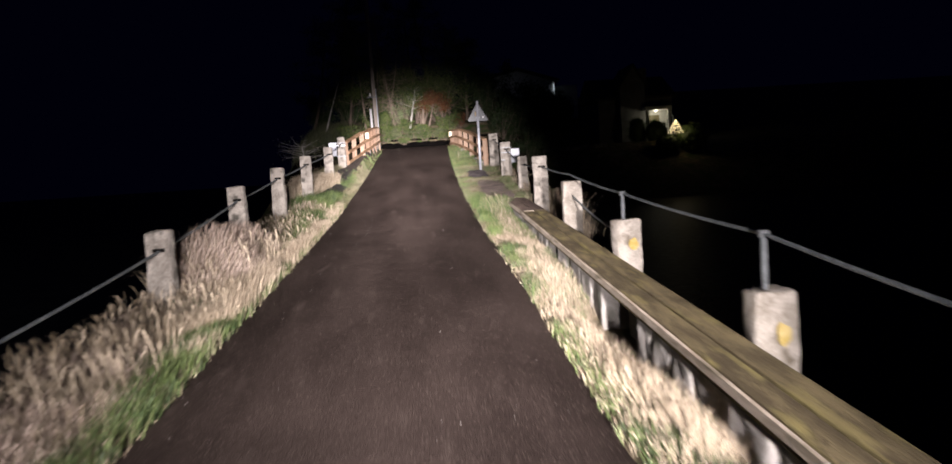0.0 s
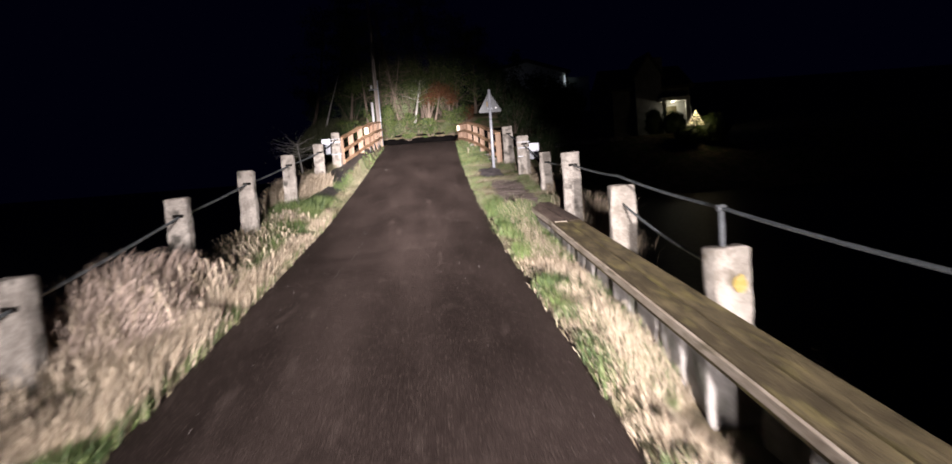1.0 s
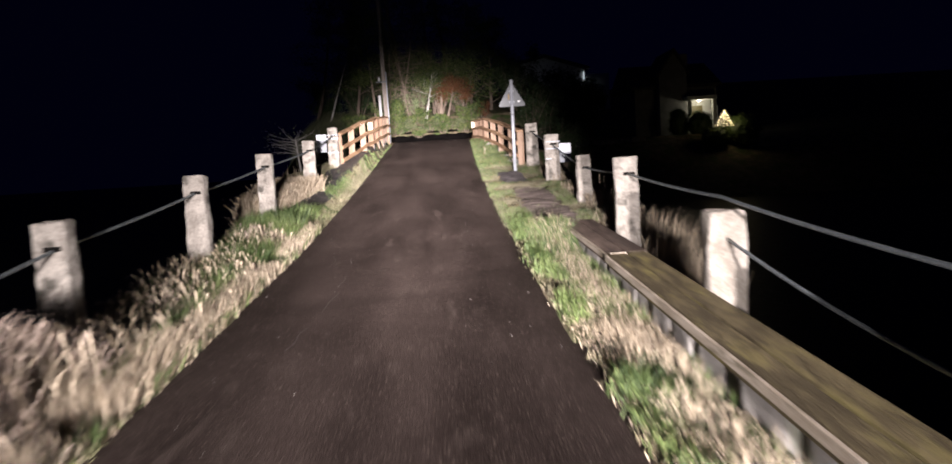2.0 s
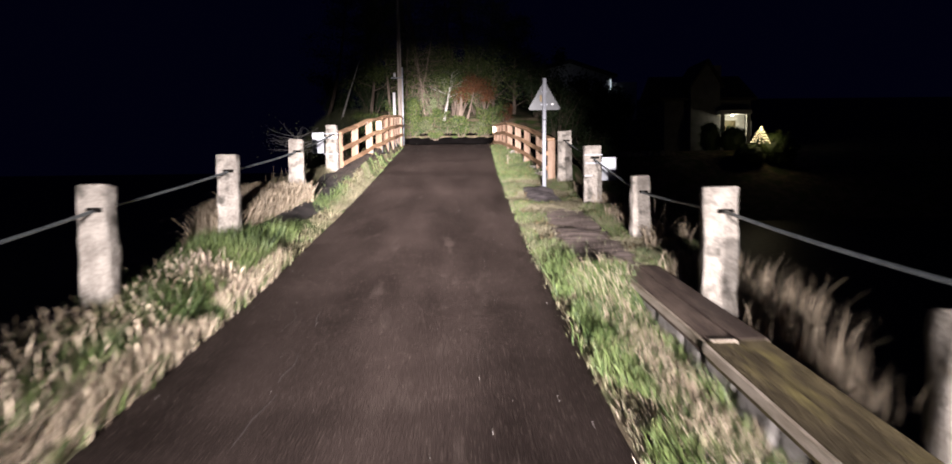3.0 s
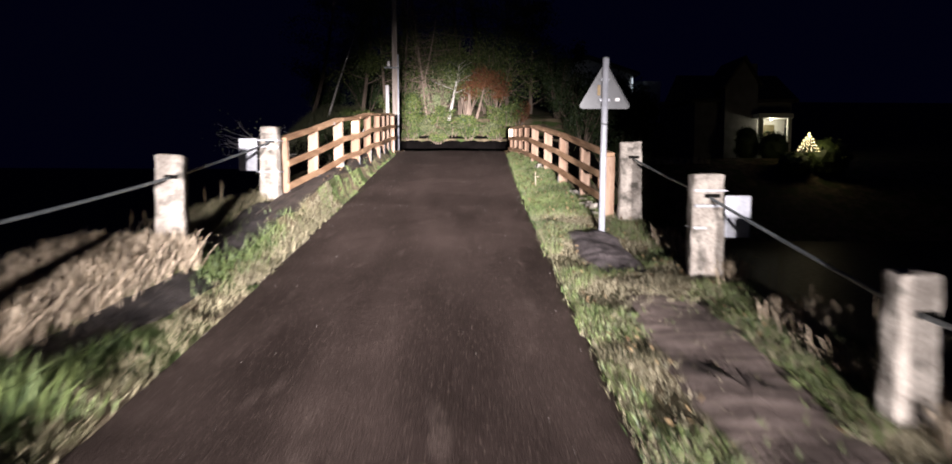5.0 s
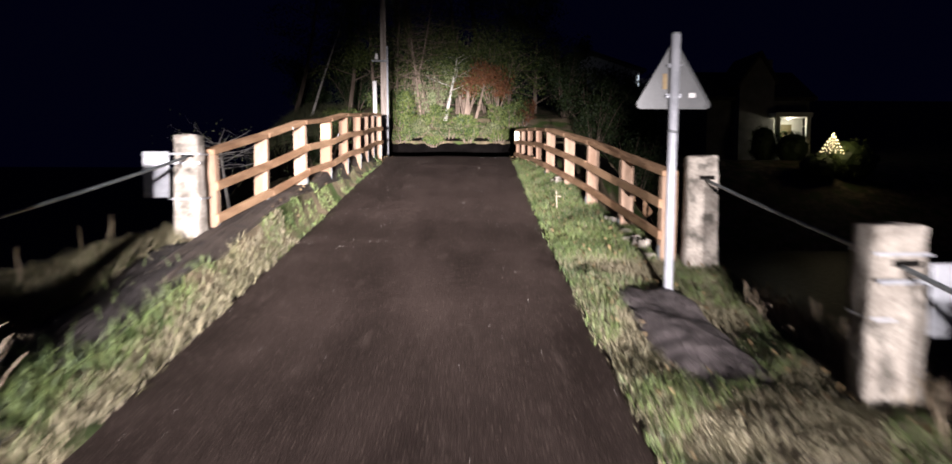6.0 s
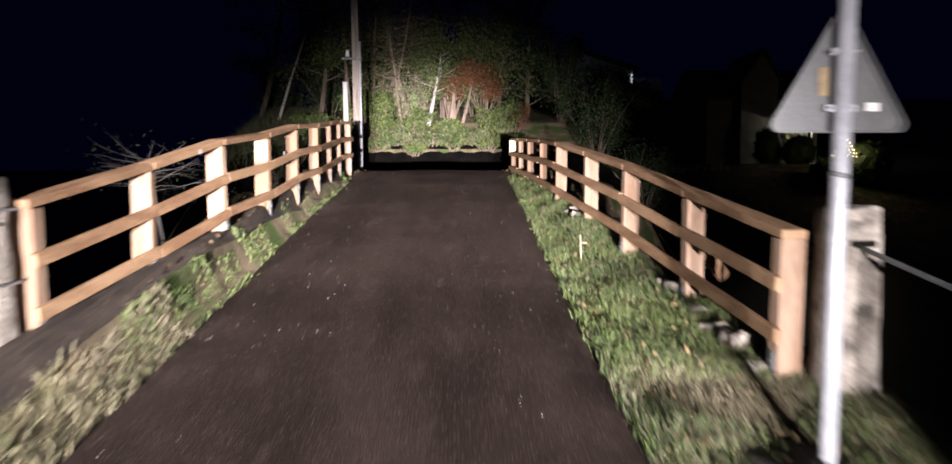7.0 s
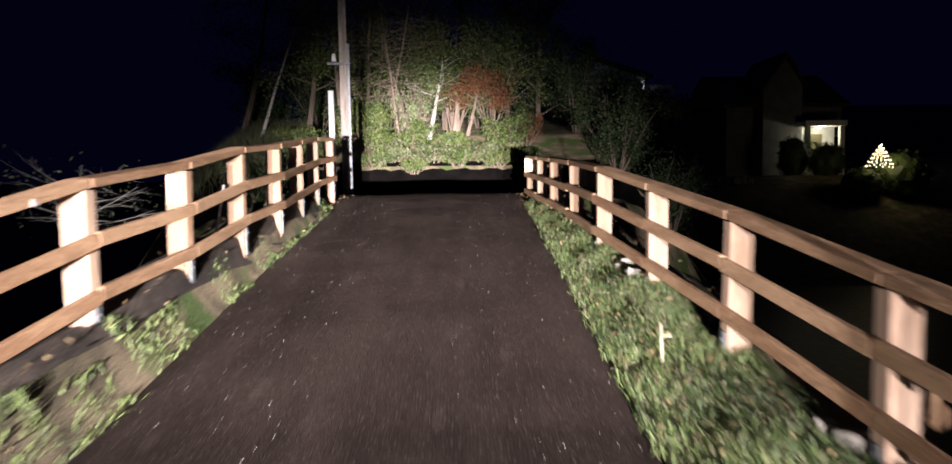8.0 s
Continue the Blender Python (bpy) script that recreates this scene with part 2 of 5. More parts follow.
RUSTLEAF = material("rusty_autumn_leaves", (0.13, 0.05, 0.02), (0.27, 0.12, 0.05), 1.0, 0.7, 0, 20, vary=0.7, island=True)
FALLEN = material("fallen_leaves", (0.08, 0.05, 0.022), (0.28, 0.20, 0.10), 1.0, 0.7, 0, 20, vary=0.8, island=True)
BARK = material("grey_brown_bark", (0.12, 0.09, 0.065), (0.27, 0.21, 0.155), 4, 0.9, 0.8, 30, stretch=(3, 3, 0.6))
PALEBARK = material("pale_brown_bark", (0.22, 0.165, 0.12), (0.42, 0.33, 0.25), 4, 0.9, 0.8, 30, stretch=(3, 3, 0.6))
BIRCH = material("white_birch_bark", (0.55, 0.52, 0.45), (0.75, 0.72, 0.64), 5, 0.7, 0.3, 40, spots=(0.10, 0.09, 0.08), spot_scale=6, stretch=(0.7, 0.7, 3))
POLEWOOD = material("weathered_pole_wood", (0.24, 0.20, 0.165), (0.42, 0.37, 0.31), 4, 0.85, 0.4, 30, stretch=(4, 4, 0.4))
GABLE = material("grey_weathered_boards", (0.20, 0.195, 0.19), (0.30, 0.29, 0.285), 2, 0.8, 0.2, 30)
WHITE = material("white_painted_boards", (0.70, 0.69, 0.66), (0.82, 0.81, 0.78), 2, 0.6, 0.1, 30)
ROOF = material("dark_roof_tiles", (0.05, 0.045, 0.045), (0.10, 0.085, 0.08), 4, 0.8, 0.5, 20)
DOORPAINT = material("olive_door_paint", (0.20, 0.17, 0.09), (0.26, 0.22, 0.12), 3, 0.5, 0.1, 30)
GLASS = material("dark_window_glass", (0.01, 0.012, 0.015), (0.02, 0.022, 0.025), 2, 0.08, 0, 10)
BULB = glow("warm_bulb", (1.0, 0.80, 0.42), 4.0)
PORCHGLOW = glow("porch_lamp_glass", (1.0, 0.95, 0.75), 6.0)


# ---------------------------------------------------------------- mesh helpers
def part(name, bm, mat, parent=None, label=""):
    me = bpy.data.meshes.new(name)
    bm.to_mesh(me)
    bm.free()
    me.materials.append(mat)
    ob = new(name, me)
    ob.parent = parent
    if label:
        tagged(ob, label)
    return ob


def raw(name, verts, faces, mat, parent=None, smooth_faces=False):
    me = bpy.data.meshes.new(name)
    me.from_pydata(verts, [], faces)
    me.materials.append(mat)
    if smooth_faces:
        me.polygons.foreach_set("use_smooth", [True] * len(me.polygons))
    ob = new(name, me)
    ob.parent = parent
    return ob


def base(name, at, rz=0):
    ob = new(name)
    ob.empty_display_size = 0.2
    ob.matrix_basis = pose(*at, 0, 0, rz)
    return ob


def box(size, at=(0, 0, 0), bevel=0.01, bm=None, turn=None):
    bm = bm or bmesh.new()
    got = bmesh.ops.create_cube(bm, size=1)["verts"]
    bmesh.ops.scale(bm, vec=size, verts=got)
    if bevel:
        edges = list({e for v in got for e in v.link_edges})
        out = bmesh.ops.bevel(bm, geom=edges, offset=bevel, segments=2, affect="EDGES", profile=0.6)
        got = list({v for f in out["faces"] for v in f.verts} | {v for v in got if v.is_valid})
    m = Matrix.Translation(at) @ (turn.to_4x4() if turn else Matrix())
    bmesh.ops.transform(bm, matrix=m, verts=got)
    return bm


def tube(points, radii, sides=8, bm=None, cap=True):
    """A round bar along points, with a radius at each."""
    bm = bm or bmesh.new()
    pts = [Vector(p) for p in points]
    rings = []
    for i, p in enumerate(pts):
        d = (pts[min(i + 1, len(pts) - 1)] - pts[max(i - 1, 0)]).normalized()
        u = d.cross(Vector((0.13, 0.31, 0.94)) if abs(d.z) < 0.9 else Vector((1, 0.1, 0))).normalized()
        w = d.cross(u)
        r = radii[i] if hasattr(radii, "__len__") else radii
        rings.append([bm.verts.new(p + r * (math.cos(a) * u + math.sin(a) * w)) for a in [2 * math.pi * k / sides for k in range(sides)]])
    for a, b in zip(rings, rings[1:]):
        for k in range(sides):
            f = bm.faces.new((a[k], a[(k + 1) % sides], b[(k + 1) % sides], b[k]))
            f.smooth = True
    if cap:
        bm.faces.new(rings[0])
        bm.faces.new(rings[-1])
    bmesh.ops.recalc_face_normals(bm, faces=bm.faces[:])
    return bm


def bar(a, b, width, height, bevel=0.008, bm=None):
    """A squared timber from a to b, upright in section."""
    a, b = Vector(a), Vector(b)
    d = b - a
    y = d.normalized()
    x = y.cross(Vector((0, 0, 1))).normalized()
    z = x.cross(y)
    turn = Matrix((x, y, z)).transposed()
    return box((width, d.length, height), (a + b) / 2, bevel, bm, turn)


def rough_stone(w, d, h, seed, taper=0.08, amount=0.018):
    """An upright hewn stone, standing on z = 0, with worn uneven faces."""
    bm = bmesh.new()
    rows, cols = 14, 5
    shift = Vector((seed * 3.7, seed * 1.3, seed * 7.1))
    def ring(z, k):
        out = []
        path = [(-1 + 2 * i / cols, -1) for i in range(cols)] + [(1, -1 + 2 * i / cols) for i in range(cols)] + \
               [(1 - 2 * i / cols, 1) for i in range(cols)] + [(-1, 1 - 2 * i / cols) for i in range(cols)]
        for u, v in path:
            r = max(abs(u), abs(v))
            c = 1 - 0.06 * (abs(u) * abs(v)) ** 3
            p = Vector((u * w / 2 * k * c, v * d / 2 * k * c, z))
            q = noise.noise_vector((p + shift) * 5.5) * amount + noise.noise_vector((p + shift) * 16) * amount * 0.45
            out.append(bm.verts.new(p + q))
        return out
    rings = []
    for i in range(rows + 1):
        f = i / rows
        k = 1 + taper * (1 - f) ** 2
        rings.append(ring(h * f, k))
    rings.append(ring(h + 0.012, 0.86))
    for a, b in zip(rings, rings[1:]):
        n = len(a)
        for k in range(n):
            bm.faces.new((a[k], a[(k + 1) % n], b[(k + 1) % n], b[k])).smooth = True
    top = bm.verts.new((0, 0, h + 0.018))
    for k in range(len(rings[-1])):
        bm.faces.new((rings[-1][k], rings[-1][(k + 1) % len(rings[-1])], top))
    bmesh.ops.recalc_face_normals(bm, faces=bm.faces[:])
    return bm


# ---------------------------------------------------------------- ground and road
def sheet(xs, ys, height):
    X, Y = np.meshgrid(xs, ys)
    Z = height(X, Y)
    verts = np.stack([X.ravel(), Y.ravel(), Z.ravel()], 1).tolist()
    nx = len(xs)
    faces = [(j * nx + i, j * nx + i + 1, (j + 1) * nx + i + 1, (j + 1) * nx + i) for j in range(len(ys) - 1) for i in range(nx - 1)]
    return verts, faces


def under_road(x, y):
    z = ground_z(x, y)
    on = (x > road_left(y) + 0.05) & (x < road_right(y) - 0.05) & (y < 37)
    return np.where(on, road_z(y) - 0.04, z)


xs = np.concatenate([np.array([-700, -250, -100, -60, -40, -30, -22, -16, -12, -9.5]), np.arange(-8, -3.2, 0.4), np.arange(-3.2, 3.6, 0.11),
                     np.arange(3.7, 8, 0.4), np.array([8.5, 10, 12, 14, 16, 18, 20, 23, 27, 32, 40, 60, 100, 250, 700])])
ys = np.concatenate([np.array([-700, -250, -100, -60, -40, -25, -16, -10]), np.arange(-8, 48, 0.2), np.arange(49, 90, 1.5), np.array([95, 110, 140, 200, 350, 700])])
v, f = sheet(xs, ys, under_road)
tagged(raw("ground", v, f, EARTH, smooth_faces=True), "dark earth bank and rough ground beside the lane", "ground", kind="structure")

# the dark water below the bank
wv, wf = sheet(np.concatenate([np.linspace(-1500, -200, 8), np.linspace(-160, 160, 60), [400]]), np.concatenate([np.linspace(-900, -20, 10), np.linspace(-15, 60, 40), np.linspace(80, 2500, 12)]),
               lambda x, y: -2.45 + 0.012 * np.sin(x * 1.7 + y * 0.6) + 0 * x)
tagged(raw("water", wv, wf, WATER, smooth_faces=True), "still black water below the road bank at night", "water", kind="structure")

# the lane: a worn sheet with a frayed edge and a slight crown
rv, rf = [], []
rows = np.concatenate([np.arange(-60, -8, 2.0), np.arange(-8, 37.5, 0.12)])
cross = np.linspace(0, 1, 15)
for y in rows:
    fray = 0.05 * noise.noise((0, y * 1.7, 0)) + 0.05 * noise.noise((0, y * 6.1, 3))
    fray2 = 0.05 * noise.noise((5, y * 1.7, 0)) + 0.05 * noise.noise((5, y * 6.1, 3))
    a, b = float(road_left(y)) + fray, float(road_right(y)) + fray2
    for u in cross:
        x = a + (b - a) * u
        crown = 0.03 * (1 - (2 * u - 1) ** 2) - 0.02 * max(0, abs(2 * u - 1) - 0.85) / 0.15
        rut = -0.012 * (math.exp(-((u - 0.27) / 0.09) ** 2) + math.exp(-((u - 0.73) / 0.09) ** 2))
        rv.append((x, y, float(road_z(y)) + crown + rut + 0.004 * noise.noise((x * 2.2, y * 2.2, 1))))
for j in range(len(rows) - 1):
    for i in range(14):
        k = j * 15 + i
        rf.append((k, k + 1, k + 16, k + 15))
tagged(raw("road", rv, rf, ASPHALT, smooth_faces=True), "narrow worn brown-grey asphalt lane with frayed edges", "road", kind="structure")

# ---------------------------------------------------------------- granite posts and their ropes
LEFT_POSTS = [(-2.47, 1.5, -0.70), (-2.50, 4.95, -0.335), (-2.555, 8.2, 0.03), (-2.595, 11.2, 0.306), (-2.575, 14.25, 0.58), (-2.485, 17.3, 0.87), (-2.50, 20.51, 1.279)]
RIGHT_POSTS = [(2.2, -1.0, -1.1), (2.175, 2.2, -0.822), (2.105, 5.5, -0.572), (2.09, 8.48, -0.20), (2.106, 11.6, 0.224), (2.13, 14.45, 0.287), (2.08, 17.5, 0.73), (2.03, 20.5, 1.105)]


def stone_post(x, y, top, w, label, mat, seed, group):
    foot = min(float(ground_z(x, y)) - 0.12, top - 0.95)
    ob = part("stone_post", rough_stone(w, w * 0.92, top - foot, seed), mat)
    ob.matrix_basis = pose(x, y, foot, random.uniform(-0.6, 0.6), random.uniform(-0.8, 0.8), random.uniform(-6, 6))
    if group.startswith("granite") or y > 11:
        drop = 0.17 if group.startswith("granite") else 0.175
        part("rope_slot", box((w * 0.5, 0.03, 0.034), (w * 0.1, -w * 0.46, top - foot - drop), 0.006), SLOT, ob, "dark slot for the rope")
    return tagged(ob, label, "stone post", group)


for i, (x, y, top) in enumerate(LEFT_POSTS):
    stone_post(x, y, top, 0.222, "rough grey granite guard post standing in dry grass", GRANITE, i + 1, "granite posts along the grassy verge")
for i, (x, y, top) in enumerate(RIGHT_POSTS):
    pale = i < 4
    label = "pale limewashed stone guard post behind the low wall" if pale else "rough grey granite guard post on the mown verge"
    post = stone_post(x, y, top, 0.2 if i == 5 else 0.265, label, LICHEN if pale else GRANITE, i + 21, "stone posts beside the low wall")
    if i in (1, 2):
        bm = bmesh.new()
        bmesh.ops.create_circle(bm, cap_ends=True, segments=18, radius=0.055)
        for vv in bm.verts:
            vv.co *= 1 + 0.35 * noise.noise(vv.co * 25 + Vector((i, 0, 0)))
            vv.co = Vector((vv.co.x * 0.85 + 0.02, -0.150, vv.co.y * 1.25))
        mark = part("paint_mark", bm, YELLOW, post, "faded yellow paint mark")
        mark.location = (0.0, 0.0, top - post.matrix_basis.translation.z - 0.24)


def sag_points(a, b, drop, n=10):
    a, b = Vector(a), Vector(b)
    return [a.lerp(b, i / n) - Vector((0, 0, drop * 4 * (i / n) * (1 - i / n))) for i in range(n + 1)]


def rope(name, anchors, drop, r, label):
    pts = []
    for a, b in zip(anchors, anchors[1:]):
        pts += sag_points(a, b, drop)[(1 if pts else 0):]
    return tagged(part(name, tube(pts, r, 8), WIRE), label, "rope")


rope("guard_rope", [(x + 0.02, y, t - (0.11 if y < 2 else 0.17)) for x, y, t in LEFT_POSTS], 0.015, 0.0135, "grey galvanised wire rope strung through the granite posts")
rope("guard_rope", [(x, y, t - 0.175) for x, y, t in RIGHT_POSTS[4:]], 0.012, 0.0135, "grey galvanised wire rope strung through the granite posts")
rope("guard_rope", [(x, y, t - 0.17) for x, y, t in RIGHT_POSTS[2:4]], 0.05, 0.013, "slack grey wire rope between the pale posts")
HIGH = [(2.15, -1.0, -0.70), (2.14, 2.2, -0.455), (2.085, 5.47, -0.285), (2.07, 8.4, -0.09), (2.12, 11.55, 0.05)]
rope("hand_rope", HIGH, 0.02, 0.0135, "thick grey rope carried on iron pins above the posts")
for (x, y, z), (px, py, top) in ((HIGH[1], RIGHT_POSTS[1]), (HIGH[2], RIGHT_POSTS[2])):
    bm = tube([(x, y, top - 0.05), (x, y, z - 0.01)], 0.019, 8)
    tube([(x - 0.03, y, z), (x + 0.03, y, z)], 0.024, 8, bm)
    tagged(part("iron_pin", bm, IRON), "grey iron pin carrying a rope on top of the post", "iron pin", "iron pins on the pale posts")

# ---------------------------------------------------------------- timber kerb on concrete blocks
kerb = base("low_wall", (1.8, 6.5, float(road_z(6.5))))
tagged(kerb, "low rough stone wall capped with paired mossy timber beams", "wall")
inv = kerb.matrix_basis.inverted()


def kerb_z(y):
    return float(np.interp(y, [-6, 0, 4, 8, 10.2, 12.9], [-1.49, -1.2, -0.985, -0.78, -0.675, -0.555]))


for y0, y1 in ((-6.0, 10.18), (10.2, 12.88)):
    for x0, x1, dz in ((1.60, 1.775, 0.0), (1.783, 1.97, 0.008)):
        cx, w = (x0 + x1) / 2, x1 - x0
        a = Vector((cx, y0, kerb_z(y0) - 0.06 + dz))
        b = Vector((cx - 0.02, y1, kerb_z(y1) - 0.06 + dz))
        part("beam", bar(inv @ a, inv @ b, w, 0.12, 0.012), BEAM if y0 < 10 else BEAMDARK, kerb)
        if x0 < 1.7:
            side = Vector((-w / 2 - 0.013, 0.01, 0.018))
            part("edge_board", bar(inv @ (a + side), inv @ (b + side - Vector((0, 0.02, 0))), 0.024, 0.06, 0.004), EDGE, kerb, "pale bleached edge board")


def rough_block(length, width, height, seed):
    """A weathered block with chipped faces, lying along y."""
    bm = bmesh.new()
    bmesh.ops.create_cube(bm, size=1)
    bmesh.ops.subdivide_edges(bm, edges=bm.edges[:], cuts=5, use_grid_fill=True)
    for q in bm.verts:
        p = Vector((q.co.x * width, q.co.y * length, q.co.z * height))
        near = max(abs(q.co.x), abs(q.co.y)) * 2
        chip = 1 - 0.05 * max(0, abs(q.co.y) * 2 - 0.8) - 0.04 * (abs(q.co.z) * 2) ** 4
        p.x *= chip
        q.co = p + noise.noise_vector(p * 6 + Vector((seed, seed * 2.3, 0))) * 0.014 * near + noise.noise_vector(p * 21 + Vector((seed, 0, seed))) * 0.009
    for face in bm.faces:
        face.smooth = True
    return bm


stones = random.Random(12)
y0 = -6.0
while y0 < 12.6:
    long = stones.uniform(0.38, 0.75)
    if y0 < 3.3 < y0 + long:
        long = 3.3 - y0
    elif 3.3 <= y0 < 4.5:
        y0 = 4.5
        continue
    long = min(long, 12.75 - y0)
    if long > 0.1:
        yc = y0 + long / 2
        ob = part("stone_block", rough_block(long + 0.004, stones.uniform(0.33, 0.37), 0.43, yc * 7.3), CONCRETE, kerb)
        ob.location = inv @ Vector((1.785 + stones.uniform(-0.015, 0.012), yc, kerb_z(yc) - 0.335))
        ob.rotation_euler = (math.atan2(kerb_z(yc + 0.1) - kerb_z(yc - 0.1), 0.2), 0, stones.uniform(-0.04, 0.04))
    y0 += long
for y0 in (10.19,):
    for x0 in (1.688, 1.874):
        part("beam_end", box((0.165, 0.05, 0.018), inv @ Vector((x0, y0, kerb_z(y0) - 0.002)), 0.004), EDGE, kerb, "pale sawn beam end")
part("inner_block", box((0.2, 0.5, 0.36), inv @ Vector((1.86, 3.9, kerb_z(3.9) - 0.32)), 0.02), CONCRETE, kerb, "grey concrete block set back in an opening")

# ---------------------------------------------------------------- warning sign seen from behind
sign = base("road_sign", (1.541, 19.66, float(ground_z(1.54, 19.66)) - 0.02))
tagged(sign, "grey back of a triangular warning sign on a galvanised pole", "road sign")
gz = sign.location.z
part("pole", tube([(0, 0, -0.2), (0.004, 0, 0.9), (0.016, 0, 2.03 - gz)], 0.036, 16), GALV, sign)
part("cap", tube([(0.016, 0, 2.028 - gz), (0.016, 0, 2.045 - gz)], [0.038, 0.03], 16), IRON, sign)
part("sleeve", tube([(0.0035, 0, 1.28 - gz), (0.008, 0, 1.30 - gz)], 0.0385, 16), IRON, sign)
bm = bmesh.new()


def rounded_triangle(s, r, y, bm):
    """A triangle with rounded corners, standing on its side of length s."""
    h = s * math.sqrt(3) / 2
    pts = []
    for cx, cz, a0 in ((-s / 2 + r * 1.73, r, 150), (s / 2 - r * 1.73, r, 270), (0, h - 2 * r, 30)):
        for k in range(7):
            a = radians(a0 + 120 * k / 6)
            pts.append((cx + r * math.cos(a), y, cz + r * math.sin(a)))
    return [bm.verts.new(p) for p in pts]


outer = rounded_triangle(0.62, 0.035, 0.0, bm)
back = rounded_triangle(0.62, 0.035, 0.028, bm)
inner = [bm.verts.new((w.co.x * 0.955, 0.0, (w.co.z - 0.179) * 0.955 + 0.179)) for w in outer]
pan = [bm.verts.new((w.co.x * 0.945, 0.022, (w.co.z - 0.179) * 0.945 + 0.179)) for w in outer]
n = len(outer)
for i in range(n):
    j = (i + 1) % n
    bm.faces.new((outer[i], outer[j], back[j], back[i]))
    bm.faces.new((outer[i], inner[i], inner[j], outer[j]))
    bm.faces.new((inner[i], pan[i], pan[j], inner[j]))
bm.faces.new(back)
bm.faces.new(pan)
bmesh.ops.recalc_face_normals(bm, faces=bm.faces[:])
plate = part("plate", bm, ALU, sign, "dull grey aluminium back with a folded rim")
plate.location = (0.015, 0.036, 1.468 - gz)
for z in (0.10, 0.33):
    bm = box((0.12 if z < 0.2 else 0.09, 0.02, 0.03), (0.012, 0.022, 1.468 - gz + z), 0.004)
    tube([(-0.045, -0.0, 1.468 - gz + z), (0.07, -0.0, 1.468 - gz + z)], 0.006, 6, bm)
    part("clamp", bm, GALV, sign)
part("bracket", box((0.035, 0.008, 0.12), (-0.05, 0.052, 1.68 - gz), 0.003), OCHRE, sign, "rusty ochre bracket")
part("sticker", box((0.05, 0.003, 0.035), (0.165, 0.056, 1.575 - gz), 0.0), STICKER, sign, "small white sticker")

# ---------------------------------------------------------------- marker boards strapped to two posts
def marker_board(at, w, h, rz, label):
    ob = base("marker_board", at, rz)
    tagged(ob, label, "marker board")
    part("panel", box((w, 0.02, h), (0, 0, 0), 0.006), GALV, ob)
    for z in (-h * 0.42, h * 0.42):
        part("rib", box((w * 0.98, 0.018, 0.022), (0, -0.018, z), 0.004), GALV, ob)
    part("strap", box((0.30, 0.012, 0.022), (0.22 if w > 0 else 0, 0.0, h * 0.25), 0.003), GALV, ob)
    return ob


marker_board((-2.735, 20.37, 0.94), 0.22, 0.40, 4, "bare grey back of a marker board strapped to a granite post")
marker_board((2.31, 17.36, 0.38), 0.22, 0.36, 184, "bare grey back of a small board strapped to a granite post")
for (x, y, top), drop in ((RIGHT_POSTS[6], 0.13), (RIGHT_POSTS[6], 0.45), (LEFT_POSTS[6], 0.16), (LEFT_POSTS[6], 0.55)):
    bm = box((0.276, 0.256, 0.016), (0, 0, 0), 0.004)
    ob = part("metal_band", bm, GALV)
    ob.location = (x, y, top - drop)
    tagged(ob, "thin shiny metal band clamped round a stone post", "band", "metal bands")

# ---------------------------------------------------------------- timber fences of the bridge
FENCE_LEFT = [(-2.40, 20.74, 1.115), (-2.26, 22.0, 1.305), (-2.11, 23.17, 1.515), (-2.02, 24.42, 1.627), (-1.995, 25.7, 1.78), (-1.985, 27.0, 1.865), (-2.04, 28.35, 1.967), (-2.09, 29.65, 2.067), (-2.085, 30.9, 2.13)]
FENCE_RIGHT = [(1.78, 20.64, 0.937), (1.675, 22.0, 1.10), (1.525, 23.33, 1.29), (1.395, 24.65, 1.435), (1.28, 26.1, 1.58), (1.24, 27.6, 1.67), (1.20, 29.1, 1.737), (1.16, 30.4, 1.79), (1.12, 31.6, 1.835)]


def fence(posts, inward, drops, label):
    ox, oy, oz = posts[0]
    ob = base("timber_fence", (ox, oy, oz - 0.9))
    tagged(ob, label, "fence", "timber fences of the bridge")
    loc = [Vector((x - ox, y - oy, z - oz + 0.9)) for x, y, z in posts]
    for i, p in enumerate(loc):
        deep = 1.02
        bm = box((0.14, 0.11, deep), (0, 0, -deep / 2), 0.008)
        for w in bm.verts:
            w.co.x += 0.004 * noise.noise(w.co * 4 + Vector((i, 0, 0)))
        o = part("post", bm, POSTWOOD, ob)
        o.matrix_basis = Matrix.Translation(p) @ pose(0, 0, 0, random.uniform(-1, 1), random.uniform(-0.8, 0.8), random.uniform(-4, 4))
        shoe = box((0.010, 0.06, 0.24), (inward * 0.078, 0, -0.75), 0.002)
        tube([(inward * 0.080, 0, -0.68), (inward * 0.092, 0, -0.68)], 0.010, 6, shoe)
        part("post_shoe", shoe, IRON, o, "grey steel post shoe")
    for i, (a, b) in enumerate(zip(loc, loc[1:])):
        d = (b - a).normalized()
        a2 = a - d * (0.09 if i == 0 else -0.004)
        b2 = b + d * (0.09 if i == len(loc) - 2 else -0.004)
        inn = Vector((inward, 0, 0))
        part("top_rail", bar(a2 + Vector((0, 0, 0.036)) + inn * 0.015, b2 + Vector((0, 0, 0.036)) + inn * 0.01, 0.145, 0.052, 0.012), RAILWOOD, ob)
        for dz in drops:
            jig = random.uniform(-0.008, 0.008)
            part("rail", bar(a2 + Vector((0, 0, dz + jig)) + inn * 0.094, b2 + Vector((0, 0, dz + jig)) + inn * 0.094, 0.04, 0.080, 0.008), RAILWOOD, ob)
    return ob


